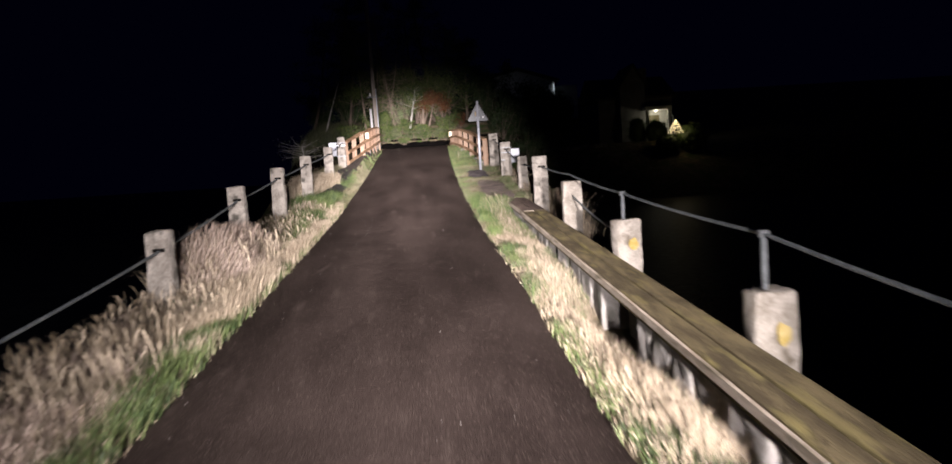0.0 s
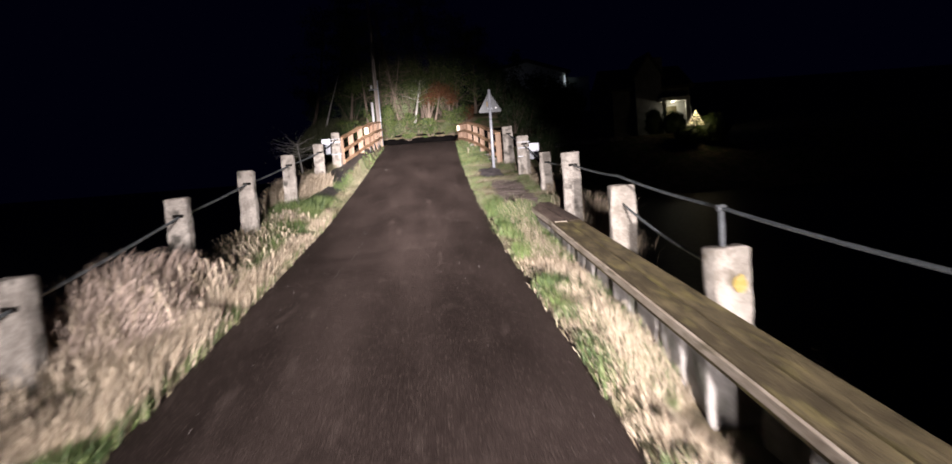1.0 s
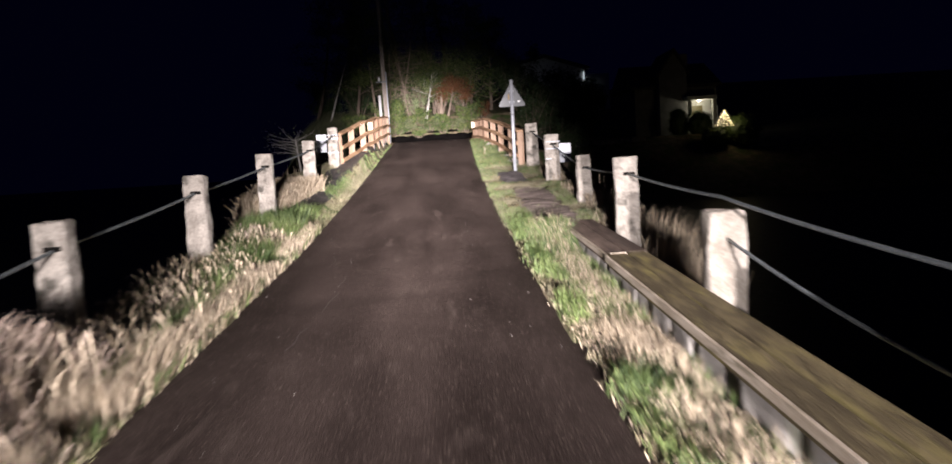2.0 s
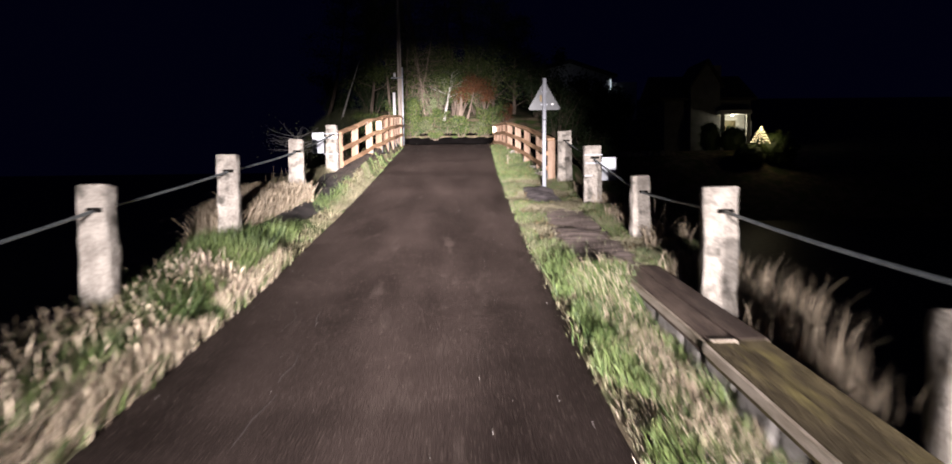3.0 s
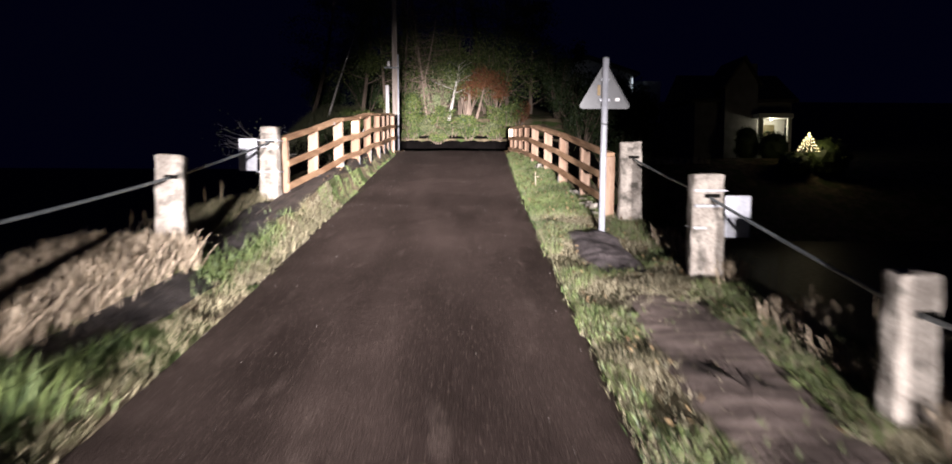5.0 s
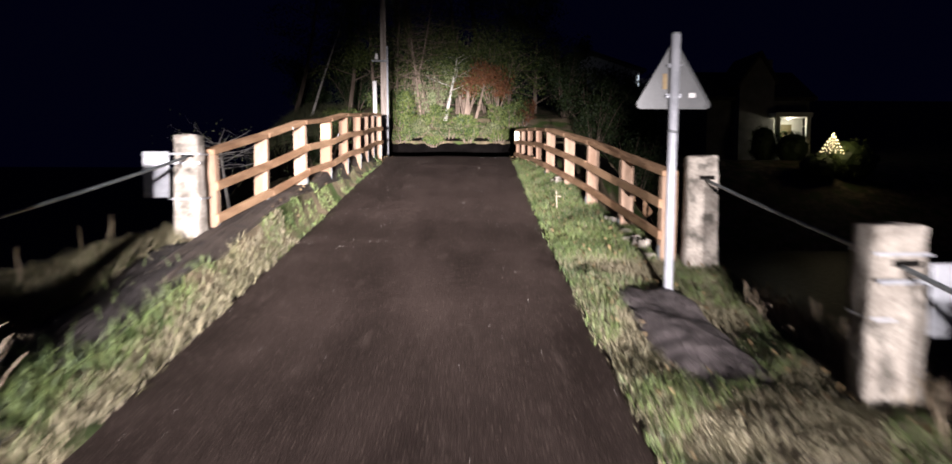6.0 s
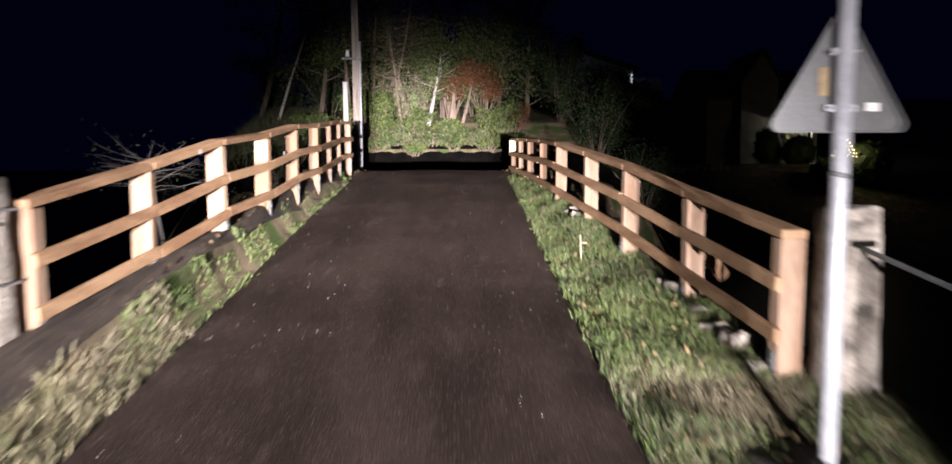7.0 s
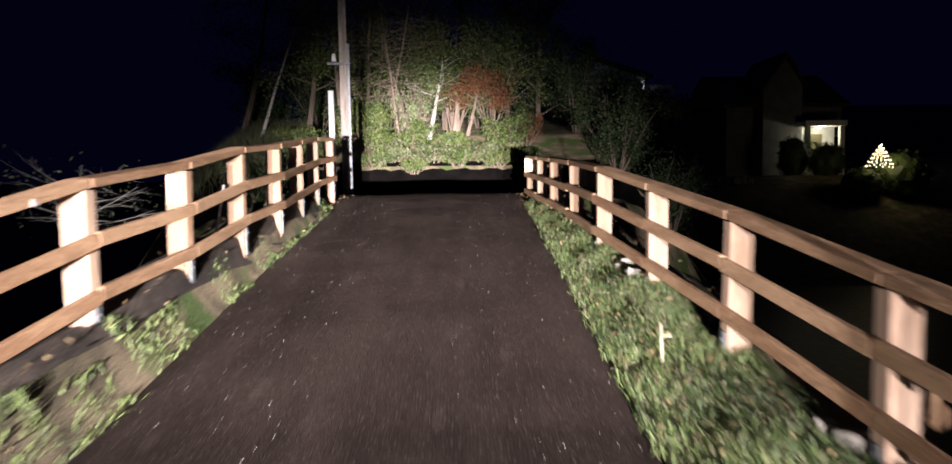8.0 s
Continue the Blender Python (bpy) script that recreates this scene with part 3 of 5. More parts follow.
left_fence = fence(FENCE_LEFT, 1, (-0.272, -0.57), "brown stained three-rail timber fence along the bridge edge")
right_fence = fence(FENCE_RIGHT, -1, (-0.235, -0.52), "brown stained three-rail timber fence along the bridge edge")
bm = bar((1.72 - 1.78, 22.07 - 20.64, 0.76), (1.97 - 1.78, 22.16 - 20.64, 0.46), 0.045, 0.10, 0.006)
part("brace", bm, RAILWOOD, right_fence)
part("tag", box((0.006, 0.05, 0.035), Vector((-2.085, 22.72, 1.462)) - left_fence.location, 0.002), STICKER, left_fence, "small white tag on the top rail")

REFLECT = material("amber_white_reflective_plate", (0.92, 0.72, 0.40), (0.96, 0.82, 0.52), 20, 0.35, 0, 60)
for x, y, z, w, h in ((-2.02, 24.355, 1.50, 0.12, 0.20), (1.10, 31.53, 1.73, 0.19, 0.24)):
    bm = box((w, 0.012, h), (0, 0, 0), 0.004)
    ob = part("reflector_plate", bm, REFLECT)
    ob.location = (x, y, z)
    tagged(ob, "pale amber reflective plate nailed to a fence post", "reflector", "reflector plates")

# ---------------------------------------------------------------- utility pole and its neighbour
pole = base("utility_pole", (-2.35, 34.6, float(ground_z(-2.35, 34.6)) - 0.1))
tagged(pole, "weathered wooden utility pole at the end of the bridge", "utility pole")
part("shaft", tube([(0, 0, -0.2), (-0.02, 0, 3), (-0.06, 0, 9.5)], [0.088, 0.08, 0.065], 14), POLEWOOD, pole)
part("cable_pipe", tube([(0.10, -0.04, 0), (0.085, -0.04, 3.4)], 0.025, 8), GALV, pole, "grey cable pipe")
part("insulator", tube([(-0.2, -0.05, 3.05), (-0.2, -0.05, 3.2)], [0.05, 0.035], 8), STICKER, pole, "white insulator")
part("bracket", box((0.45, 0.04, 0.05), (-0.1, -0.1, 3.0), 0.006), IRON, pole)
mast = tagged(base("marker_pole", (-2.50, 33.95, float(ground_z(-2.50, 33.95)) - 0.1)), "slim white pole beside the utility pole", "pole")
part("shaft", tube([(0, 0, -0.1), (-0.03, 0, 3.25 - mast.location.z)], 0.055, 10), WHITE, mast)

# ---------------------------------------------------------------- bare patches beside the lane
def patch(name, mat, outline, thick, lift, label, category, seed, grid=0.09, dome=0.0):
    """A thin uneven slab that follows the ground inside a wavering outline: centre, half sizes and heading."""
    cx, cy, hx, hy, skew = outline
    n_r, n_a = 9, 56
    verts, faces = [], []
    for layer in (0, 1):
        for r in range(n_r + 1):
            for a in range(n_a):
                t = 2 * math.pi * a / n_a
                c, s = math.cos(t), math.sin(t)
                sq = 1 / max(abs(c) ** 5 + abs(s) ** 5, 1e-6) ** 0.2
                wob = 1 + 0.16 * noise.noise((c * 2 + seed, s * 2, seed)) + 0.14 * noise.noise((c * 7, s * 7 + seed, 2)) + 0.08 * noise.noise((c * 19, s * 19 + seed, 5))
                k = r / n_r * sq * wob
                x, y = cx + hx * k * c + skew * hy * k * s, cy + hy * k * s
                edge = 1 - (r / n_r) ** 6
                top = lift + thick * edge + dome * (1 - (r / n_r) ** 2) + 0.008 * noise.noise((x * 4, y * 4, seed)) + 0.008 * noise.noise((x * 15, y * 15, seed))
                verts.append((x, y, float(ground_z(x, y)) + (top if layer == 0 else -0.06)))
    off = (n_r + 1) * n_a
    for r in range(n_r):
        for a in range(n_a):
            b = (a + 1) % n_a
            faces.append((r * n_a + a, (r + 1) * n_a + a, (r + 1) * n_a + b, r * n_a + b))
            faces.append((off + r * n_a + a, off + r * n_a + b, off + (r + 1) * n_a + b, off + (r + 1) * n_a + a))
    for a in range(n_a):
        b = (a + 1) % n_a
        k = n_r * n_a
        faces.append((k + a, off + k + a, off + k + b, k + b))
    return tagged(raw(name, verts, faces, mat, smooth_faces=True), label, category, kind="structure")


patch("bare_patch", PADDIRT, (1.50, 14.75, 0.34, 2.25, 0.0), 0.006, 0.010, "bare brown trodden strip sunk in the grass verge", "bare ground", 3)
patch("bare_patch", SOIL, (-2.30, 15.6, 0.18, 1.5, 0.10), 0.004, 0.010, "dark bare strip of soil in the grass verge", "bare ground", 5)
patch("bare_patch", SOIL, (-2.34, 18.9, 0.25, 1.3, 0.0), 0.004, 0.010, "dark bare strip of soil in the grass verge", "bare ground", 9)
patch("tar_mound", TAR, (1.40, 18.8, 0.29, 1.1, 0.0), 0.02, 0.01, "dark lump of tarred gravel round the foot of the sign", "gravel heap", 7, dome=0.06)
patch("bare_patch", DIRT, (-2.14, 24.6, 0.20, 5.4, 0.022), 0.012, 0.010, "trodden brown dirt at the foot of the fence", "bare ground", 12)

# foot of the wooded bank above the crossing road: its shade painted near-black
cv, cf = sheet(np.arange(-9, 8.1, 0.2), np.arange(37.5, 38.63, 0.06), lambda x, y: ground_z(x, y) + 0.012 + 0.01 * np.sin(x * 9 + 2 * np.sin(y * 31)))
tagged(raw("bank_cut", cv, cf, UNLIT, smooth_faces=True), "near-black strip painting the unlit foot of the wooded bank", "bare ground", kind="structure")

# ---------------------------------------------------------------- grass
rng = np.random.default_rng(7)


def in_patch(x, y):
    """Trodden ground: bare in the middle, with stray tufts towards its ragged edge."""
    far = np.full(np.shape(x), 9.0)
    for cx, cy, hx, hy, skew in ((1.50, 14.75, 0.34, 2.2, 0.0), (-2.30, 15.6, 0.18, 1.5, 0.10), (-2.34, 18.9, 0.25, 1.3, 0.0), (1.40, 18.8, 0.28, 1.08, 0.0), (-2.14, 24.6, 0.17, 5.3, 0.022)):
        far = np.minimum(far, np.maximum(np.abs(x - cx - skew * (y - cy)) / hx, np.abs(y - cy) / hy))
    ragged = 0.90 + 0.16 * np.sin(x * 23 + 3 * np.sin(y * 7)) * np.sin(y * 11 + 2 * np.sin(x * 17))
    return (far < ragged) & (rng.random(np.shape(x)) < 0.985)


def clumpy(x, y, scale, seed):
    return 0.5 + 0.5 * np.sin(x * scale * 1.3 + seed + 1.7 * np.sin(y * scale * 0.9 + seed * 2)) * np.cos(y * scale + 1.3 * np.sin(x * scale * 1.1 + seed))


def blades(name, x, y, h, mat, label, width=0.006, lean=0.35, heads=0.0, drift=(0, 0), off=0.0, plume=False):
    """Every blade: a bent strip of five points; some carry a seed head."""
    n = len(x)
    z = ground_z(x, y) - 0.01 + off
    ang = rng.uniform(0, 2 * np.pi, n)
    bend = rng.normal(0, lean, n) * h
    dx, dy = np.cos(ang) * bend + drift[0] * h, np.sin(ang) * bend + drift[1] * h
    face = rng.normal(0, 0.7, n)
    wx, wy = np.cos(face) * width * rng.uniform(0.6, 1.4, n), np.sin(face) * width * rng.uniform(0.6, 1.4, n)
    head = rng.random(n) < heads
    top_w = np.where(head, 2.4 if plume else 1.5, 0.75)
    P = np.zeros((n, 7, 3))
    for k, (f, b, w) in enumerate(((0, 0, 1), (0.62 if plume else 0.55, 0.42, 0.85), (0.86, 0.75, 0))):
        px, py, pz = x + dx * b, y + dy * b, z + h * f
        ww = np.full(n, w, float) if k < 2 else top_w
        P[:, 2 * k] = np.stack([px - wx * ww, py - wy * ww, pz], 1)
        P[:, 2 * k + 1] = np.stack([px + wx * ww, py + wy * ww, pz], 1)
    droop = np.clip(np.hypot(dx, dy) / h, 0, 0.9)
    P[:, 6] = np.stack([x + dx * 1.12, y + dy * 1.12, z + h * (1.0 - 0.25 * droop)], 1)
    k = 7 if heads else 5
    if not heads:
        P = P[:, [0, 1, 2, 3, 6]]
    idx = np.arange(n)[:, None] * k
    quads = idx + np.array([0, 1, 3, 2])
    if heads:
        quads = np.concatenate([quads, idx + np.array([2, 3, 5, 4])])
    tris = idx + np.array([k - 3, k - 2, k - 1])
    me = bpy.data.meshes.new(name)
    me.vertices.add(n * k)
    me.vertices.foreach_set("co", np.ascontiguousarray(P).reshape(-1))
    loops = np.concatenate([quads.reshape(-1), tris.reshape(-1)])
    me.loops.add(len(loops))
    me.loops.foreach_set("vertex_index", loops)
    me.polygons.add(len(quads) + len(tris))
    me.polygons.foreach_set("loop_start", np.concatenate([np.arange(len(quads)) * 4, len(quads) * 4 + np.arange(len(tris)) * 3]))
    me.update(calc_edges=True)
    me.materials.append(mat)
    return tagged(new(name, me), label, "grass", kind="stuff")


def scatter(n, x0, x1, y0, y1, keep=None, tuft=0.0, per=14):
    if tuft:
        c = n // per
        cx, cy = rng.uniform(x0, x1, c), rng.uniform(y0, y1, c)
        x = np.repeat(cx, per) + rng.normal(0, tuft, c * per)
        y = np.repeat(cy, per) + rng.normal(0, tuft, c * per)
    else:
        x, y = rng.uniform(x0, x1, n), rng.uniform(y0, y1, n)
    ok = ~in_patch(x, y)
    ok &= (x < road_left(y) + 0.01 + rng.uniform(0, 0.09, len(x)) ** 1.5 * 3) | (x > road_right(y) - 0.01 - rng.uniform(0, 0.09, len(x)) ** 1.5 * 3)
    if keep is not None:
        ok &= keep(x, y)
    return x[ok], y[ok]


def post_free(x, y):
    """Grass does not grow inside the stones."""
    ok = np.ones(len(x), bool)
    for px, py, _ in LEFT_POSTS + RIGHT_POSTS:
        ok &= (np.abs(x - px) > 0.14) | (np.abs(y - py) > 0.14)
    return ok


# tall dry grass along the granite posts: dense undergrowth, then feathery stems above it
def sweep(x, y, side):
    """Tufts lean together, mostly out over the lane."""
    return (side * (0.20 + 0.5 * (clumpy(x, y, 1.9, 2.0) - 0.5)), -0.16 + 0.6 * (clumpy(y, x, 2.3, 6.0) - 0.5))


rise_along = ([-6, 0.5, 1.5, 2.4, 3.2, 4.9, 5.3, 6.0, 7.1, 7.7, 8.2, 9.2, 10.2, 11.5, 13], [0.5, 0.5, 0.55, 0.48, 0.30, 0.24, 0.7, 1.1, 1.05, 0.6, 0.40, 0.40, 0.34, 0.32, 0.4])
x, y = scatter(80000, -2.95, -1.7, -6, 13.2, lambda x, y: post_free(x, y) & (clumpy(x, y, 2.6, 1.0) > 0.25) & (rng.random(len(x)) < np.interp(y, [6, 8, 9.5], [1, 0.8, 0.5])), tuft=0.12, per=7)
inward = smooth(-1.6, -2.2, x)
h = (0.08 + 0.24 * inward) * rng.uniform(0.5, 1.35, len(x)) * np.interp(y, *rise_along)
blades("dry_grass", x, y, h, STRAW, "matted pale dry grass along the posts", 0.0021, 0.24, 0, sweep(x, y, 1))
x, y = scatter(60000, -2.85, -1.75, -6, 12.9, lambda x, y: post_free(x, y) & (clumpy(x, y, 2.1, 3.0) > 0.3) & (rng.random(len(x)) < np.interp(y, [6, 8, 9.5], [1, 0.7, 0.3])), tuft=0.075, per=9)
inward = smooth(-1.75, -2.3, x)
h = (0.12 + 0.36 * inward) * rng.uniform(0.4, 1.4, len(x)) * np.interp(y, *rise_along)
blades("feathery_grass", x, y, h, PINKSTRAW, "tall pinkish dry grass with feathery seed heads", 0.0015, 0.16, 0.5, sweep(x, y, 1), plume=True)
x, y = scatter(5200, -2.8, -2.0, -3, 12.5, lambda x, y: post_free(x, y) & (clumpy(x, y, 1.7, 2.2) > 0.3), tuft=0.15, per=5)
blades("grass_stems", x, y, rng.uniform(0.3, 0.7, len(x)) * np.interp(y, [-3, 2.5, 3.6, 4.9, 6, 7.2, 8.2, 12], [0.75, 0.65, 0.45, 0.5, 0.95, 0.8, 0.5, 0.42]), STRAW, "loose dry stems standing above the grass", 0.0022, 0.3, 0.8, sweep(x, y, -0.6), plume=True)
x, y = scatter(36000, -2.25, -1.66, 3.2, 13.5, lambda x, y: clumpy(x, y, 2.4, 7.0) > 0.3, tuft=0.10, per=8)
blades("straw_fringe", x, y, rng.uniform(0.10, 0.28, len(x)) * np.interp(y, [3, 5, 8, 11], [0.7, 1.1, 0.9, 0.6]), STRAW, "bright upright straw fringing the lane", 0.0019, 0.18, 0, sweep(x, y, 0.6))
x, y = scatter(52000, -2.9, -1.6, -6, 14.5, lambda x, y: post_free(x, y) & (clumpy(x, y, 1.9, 5.0) > np.interp(y, [2, 5, 8, 12], [0.4, 0.45, 0.42, 0.42])) & (x > np.interp(y, [3, 6], [-2.15, -3.0])), tuft=0.09, per=9)
x2, y2 = scatter(9000, -1.95, -1.55, -6, 4.5, None, tuft=0.06, per=8)
x, y = np.concatenate([x, x2]), np.concatenate([y, y2])
h = rng.uniform(0.05, 0.15, len(x)) * np.where(x < -1.9, np.interp(y, [4, 7, 10], [1.0, 1.6, 2.0]), 1)
blades("green_grass", x, y, h, GREEN, "green grass between the lane and the dry stalks", 0.0026, 0.3, 0, sweep(x, y, 1))
# thin straw edging the lane
x, y = scatter(26000, -2.2, -1.5, -6, 20.5, lambda x, y: x > road_left(y) - np.interp(y, [12, 16], [0.32, 0.2]), tuft=0.05)
blades("verge_grass", x, y, rng.uniform(0.03, 0.11, len(x)), MIXED, "yellowing short grass fringing the lane", 0.0024, 0.7)
# clumps round the far posts
x, y = scatter(34000, -3.2, -2.0, 14.3, 17.2, lambda x, y: post_free(x, y) & (x < -2.36 + 0.1 * (y - 15.6)), tuft=0.06)
blades("dry_grass", x, y, rng.uniform(0.12, 0.37, len(x)), STRAW, "pale dry grass tufts round a granite post", 0.0024, 0.4, 0.3)
x, y = scatter(44000, -3.3, -1.75, 17.2, 21.5, lambda x, y: post_free(x, y) & ((x < -2.55) | (x > road_left(y) - 0.13)), tuft=0.05)
blades("verge_grass", x, y, rng.uniform(0.03, 0.08, len(x)), VERGE, "short yellow-green grass on the verge", 0.0018, 0.7)
x, y = scatter(26000, -3.5, -2.0, 11.5, 20.6, lambda x, y: post_free(x, y) & (clumpy(x, y, 1.6, 9.0) > 0.4), tuft=0.07)
blades("green_grass", x, y, rng.uniform(0.04, 0.14, len(x)), GREEN, "lush green grass at the feet of the posts", 0.0022, 0.6)
x, y = scatter(26000, -3.5, -2.55, 16.8, 21.0, lambda x, y: post_free(x, y) & (clumpy(x, y, 1.9, 3.3) > 0.25), tuft=0.07)
blades("bank_grass", x, y, rng.uniform(0.05, 0.17, len(x)), MIXED, "rough yellowing grass on the edge of the bank", 0.0022, 0.5)
# dead stalks on the edge of the bank
x, y = scatter(70, -3.5, -2.8, 15.0, 20.2, None)
blades("dead_stalks", x, y, rng.uniform(0.15, 0.4, len(x)), STRAW, "bare dead stalks on the edge of the bank", 0.0035, 0.2)
x, y = scatter(60, 2.3, 3.0, 13.5, 18.5, None)
blades("dead_stalks", x, y, rng.uniform(0.15, 0.45, len(x)), STRAW, "bare dead stalks on the edge of the bank", 0.0035, 0.2)
# along the left fence: sparse weeds
x, y = scatter(34000, -2.45, -1.8, 20.6, 32.6, lambda x, y: (clumpy(x, y, 2.4, 2.0) > 0.78) | ((x > road_left(y) - 0.09) & (clumpy(x, y, 3.0, 4.0) > 0.3)), tuft=0.05)
blades("weeds", x, y, rng.uniform(0.015, 0.06, len(x)), GREEN, "sparse green weeds at the foot of the fence", 0.0026, 0.8)

# between the lane and the low wall
x, y = scatter(44000, 0.9, 1.58, -6, 12.9, lambda x, y: (clumpy(x, y, 2.2, 4.0) > 0.15) & ~((np.abs(y - 3.9) < 0.8) & (x > 1.34)) & (rng.random(len(x)) < np.interp(y, [5, 8, 11], [1.0, 0.6, 0.25])), tuft=0.05)
blades("dry_grass", x, y, rng.uniform(0.06, 0.27, len(x)) * np.interp(x, [0.95, 1.2, 1.4, 1.56], [0.3, 0.85, 0.9, 0.6]), STRAW, "pale dry grass drooping beside the low wall", 0.0020, 0.3, 0, sweep(x, y, -0.8))
x, y = scatter(44000, 0.9, 1.56, -6, 13.3, lambda x, y: clumpy(x, y, 1.7, 8.0) > np.interp(y, [2, 8, 12], [0.4, 0.35, 0.05]), tuft=0.06)
blades("green_grass", x, y, rng.uniform(0.03, 0.12, len(x)) * np.interp(y, [3, 8], [1.0, 1.4]), GREEN, "short green grass beside the low wall", 0.0026, 0.35, 0, sweep(x, y, -0.6))
x, y = scatter(16000, 0.85, 1.3, -6, 13, lambda x, y: x < road_right(y) + 0.25, tuft=0.05)
blades("verge_grass", x, y, rng.uniform(0.02, 0.08, len(x)), MIXED, "yellowing short grass fringing the lane", 0.0024, 0.7)
# verge beyond the wall
x, y = scatter(80000, 0.8, 2.9, 12.9, 20.8, post_free, tuft=0.07)
blades("verge_grass", x, y, rng.uniform(0.02, 0.075, len(x)), VERGE, "short yellow-green grass on the verge", 0.0018, 0.75)
x, y = scatter(50000, 0.8, 2.8, 12.9, 21.0, lambda x, y: post_free(x, y) & (clumpy(x, y, 1.8, 6.0) > 0.35), tuft=0.07)
blades("green_grass", x, y, rng.uniform(0.02, 0.09, len(x)), GREEN, "green grass on the verge", 0.0020, 0.7)
x, y = scatter(7000, 2.1, 3.0, 12.6, 19.5, lambda x, y: post_free(x, y) & (clumpy(x, y, 2.0, 2.5) > 0.4), tuft=0.06)
blades("dry_grass", x, y, rng.uniform(0.08, 0.24, len(x)), STRAW, "dry grass tufts on the slope below the posts", 0.0026, 0.4, 0.3)
# tall reeds behind the wall
x, y = scatter(1100, 2.36, 2.7, 10.1, 13.0, post_free, tuft=0.09, per=10)
reach = np.interp(y, [10.0, 10.3, 10.8, 11.4, 12.4, 13.0], [-0.92, -0.74, -0.46, -0.36, -0.28, -0.36]) - ground_z(x, y)
blades("reeds", x, y, np.maximum(reach, 0.1) * rng.uniform(0.45, 1.0, len(x)) ** 0.8, STRAW, "tall dry reeds on the slope behind the wall", 0.0019, 0.10, 0.4, (0.08, 0), plume=True)
x, y = scatter(2600, 2.4, 2.8, 10.3, 13.2, post_free, tuft=0.05)
reach = np.interp(y, [10.3, 11.0, 13.2], [-0.98, -0.80, -0.66]) - ground_z(x, y)
blades("dry_grass", x, y, np.maximum(reach, 0.1) * rng.uniform(0.7, 1.0, len(x)), STRAW, "matted dry grass among the reeds", 0.0024, 0.12, 0.2, (0.06, 0))
# along the right fence
x, y = scatter(70000, 0.8, 2.1, 20.6, 31.5, lambda x, y: x < np.interp(y, [20.6, 24.6, 31.5], [1.85, 1.45, 1.2]), tuft=0.06)
blades("green_grass", x, y, rng.uniform(0.02, 0.09, len(x)), GREEN, "damp green grass along the fence", 0.0020, 0.75)
x, y = scatter(22000, 0.8, 2.2, 20.6, 32, lambda x, y: x < np.interp(y, [20.6, 24.6, 31.5], [1.95, 1.5, 1.25]), tuft=0.06)
blades("verge_grass", x, y, rng.uniform(0.02, 0.075, len(x)), VERGE, "yellowing grass along the fence", 0.0024, 0.75)
# the far bank
x, y = scatter(66000, -7, 3.4, 38.14, 42, None, tuft=0.12)
blades("bank_grass", x, y, rng.uniform(0.15, 0.6, len(x)), BANKGREEN, "rough green grass on the wooded bank", 0.006, 0.45)
x, y = scatter(56000, -3.2, 2.4, 38.14, 40.6, lambda x, y: clumpy(x, y, 1.2, 3.0) > 0.15, tuft=0.10, per=8)
blades("bank_weeds", x, y, rng.uniform(0.12, 0.42, len(x)), VERGE, "rank brownish weeds at the foot of the bank", 0.005, 0.4)


# ---------------------------------------------------------------- leaves, twigs and trees
def leaf_cloud(name, centres, spread, count, size, mat, parent=None, clump=0.22):
    """Many small folded leaves scattered round the given centres."""
    C = np.array(centres)
    n = count
    weight = rng.gamma(clump, 1.0, len(C)) + 1e-6
    p = C[rng.choice(len(C), n, p=weight / weight.sum())] + rng.normal(0, 1, (n, 3)) * np.array(spread)
    a = rng.normal(0, 1, (n, 3))
    a /= np.linalg.norm(a, axis=1)[:, None]
    b = np.cross(a, rng.normal(0, 1, (n, 3)))
    b /= np.linalg.norm(b, axis=1)[:, None]
    s = size * rng.uniform(0.6, 1.3, n)[:, None]
    c = np.cross(a, b)
    V = np.stack([p - a * s, p - b * s * 0.42 + c * s * 0.12, p + a * s, p + b * s * 0.42 + c * s * 0.12], 1).reshape(-1, 3)
    idx = np.arange(n)[:, None] * 4
    F = np.concatenate([idx + np.array([0, 1, 2]), idx + np.array([0, 2, 3])])
    return raw(name, V.tolist(), F.tolist(), mat, parent)


def limb_points(a, d, length, r, bendy, seed, n=6):
    p, out, rad = Vector(a), [Vector(a)], [r]
    d = Vector(d).normalized()
    for i in range(n):
        d = (d + bendy * noise.noise_vector(Vector((seed * 3.1, i * 0.9, seed)))).normalized()
        p = p + d * (length / n)
        out.append(p.copy())
        rad.append(r * (1 - 0.8 * (i + 1) / n))
    return out, rad


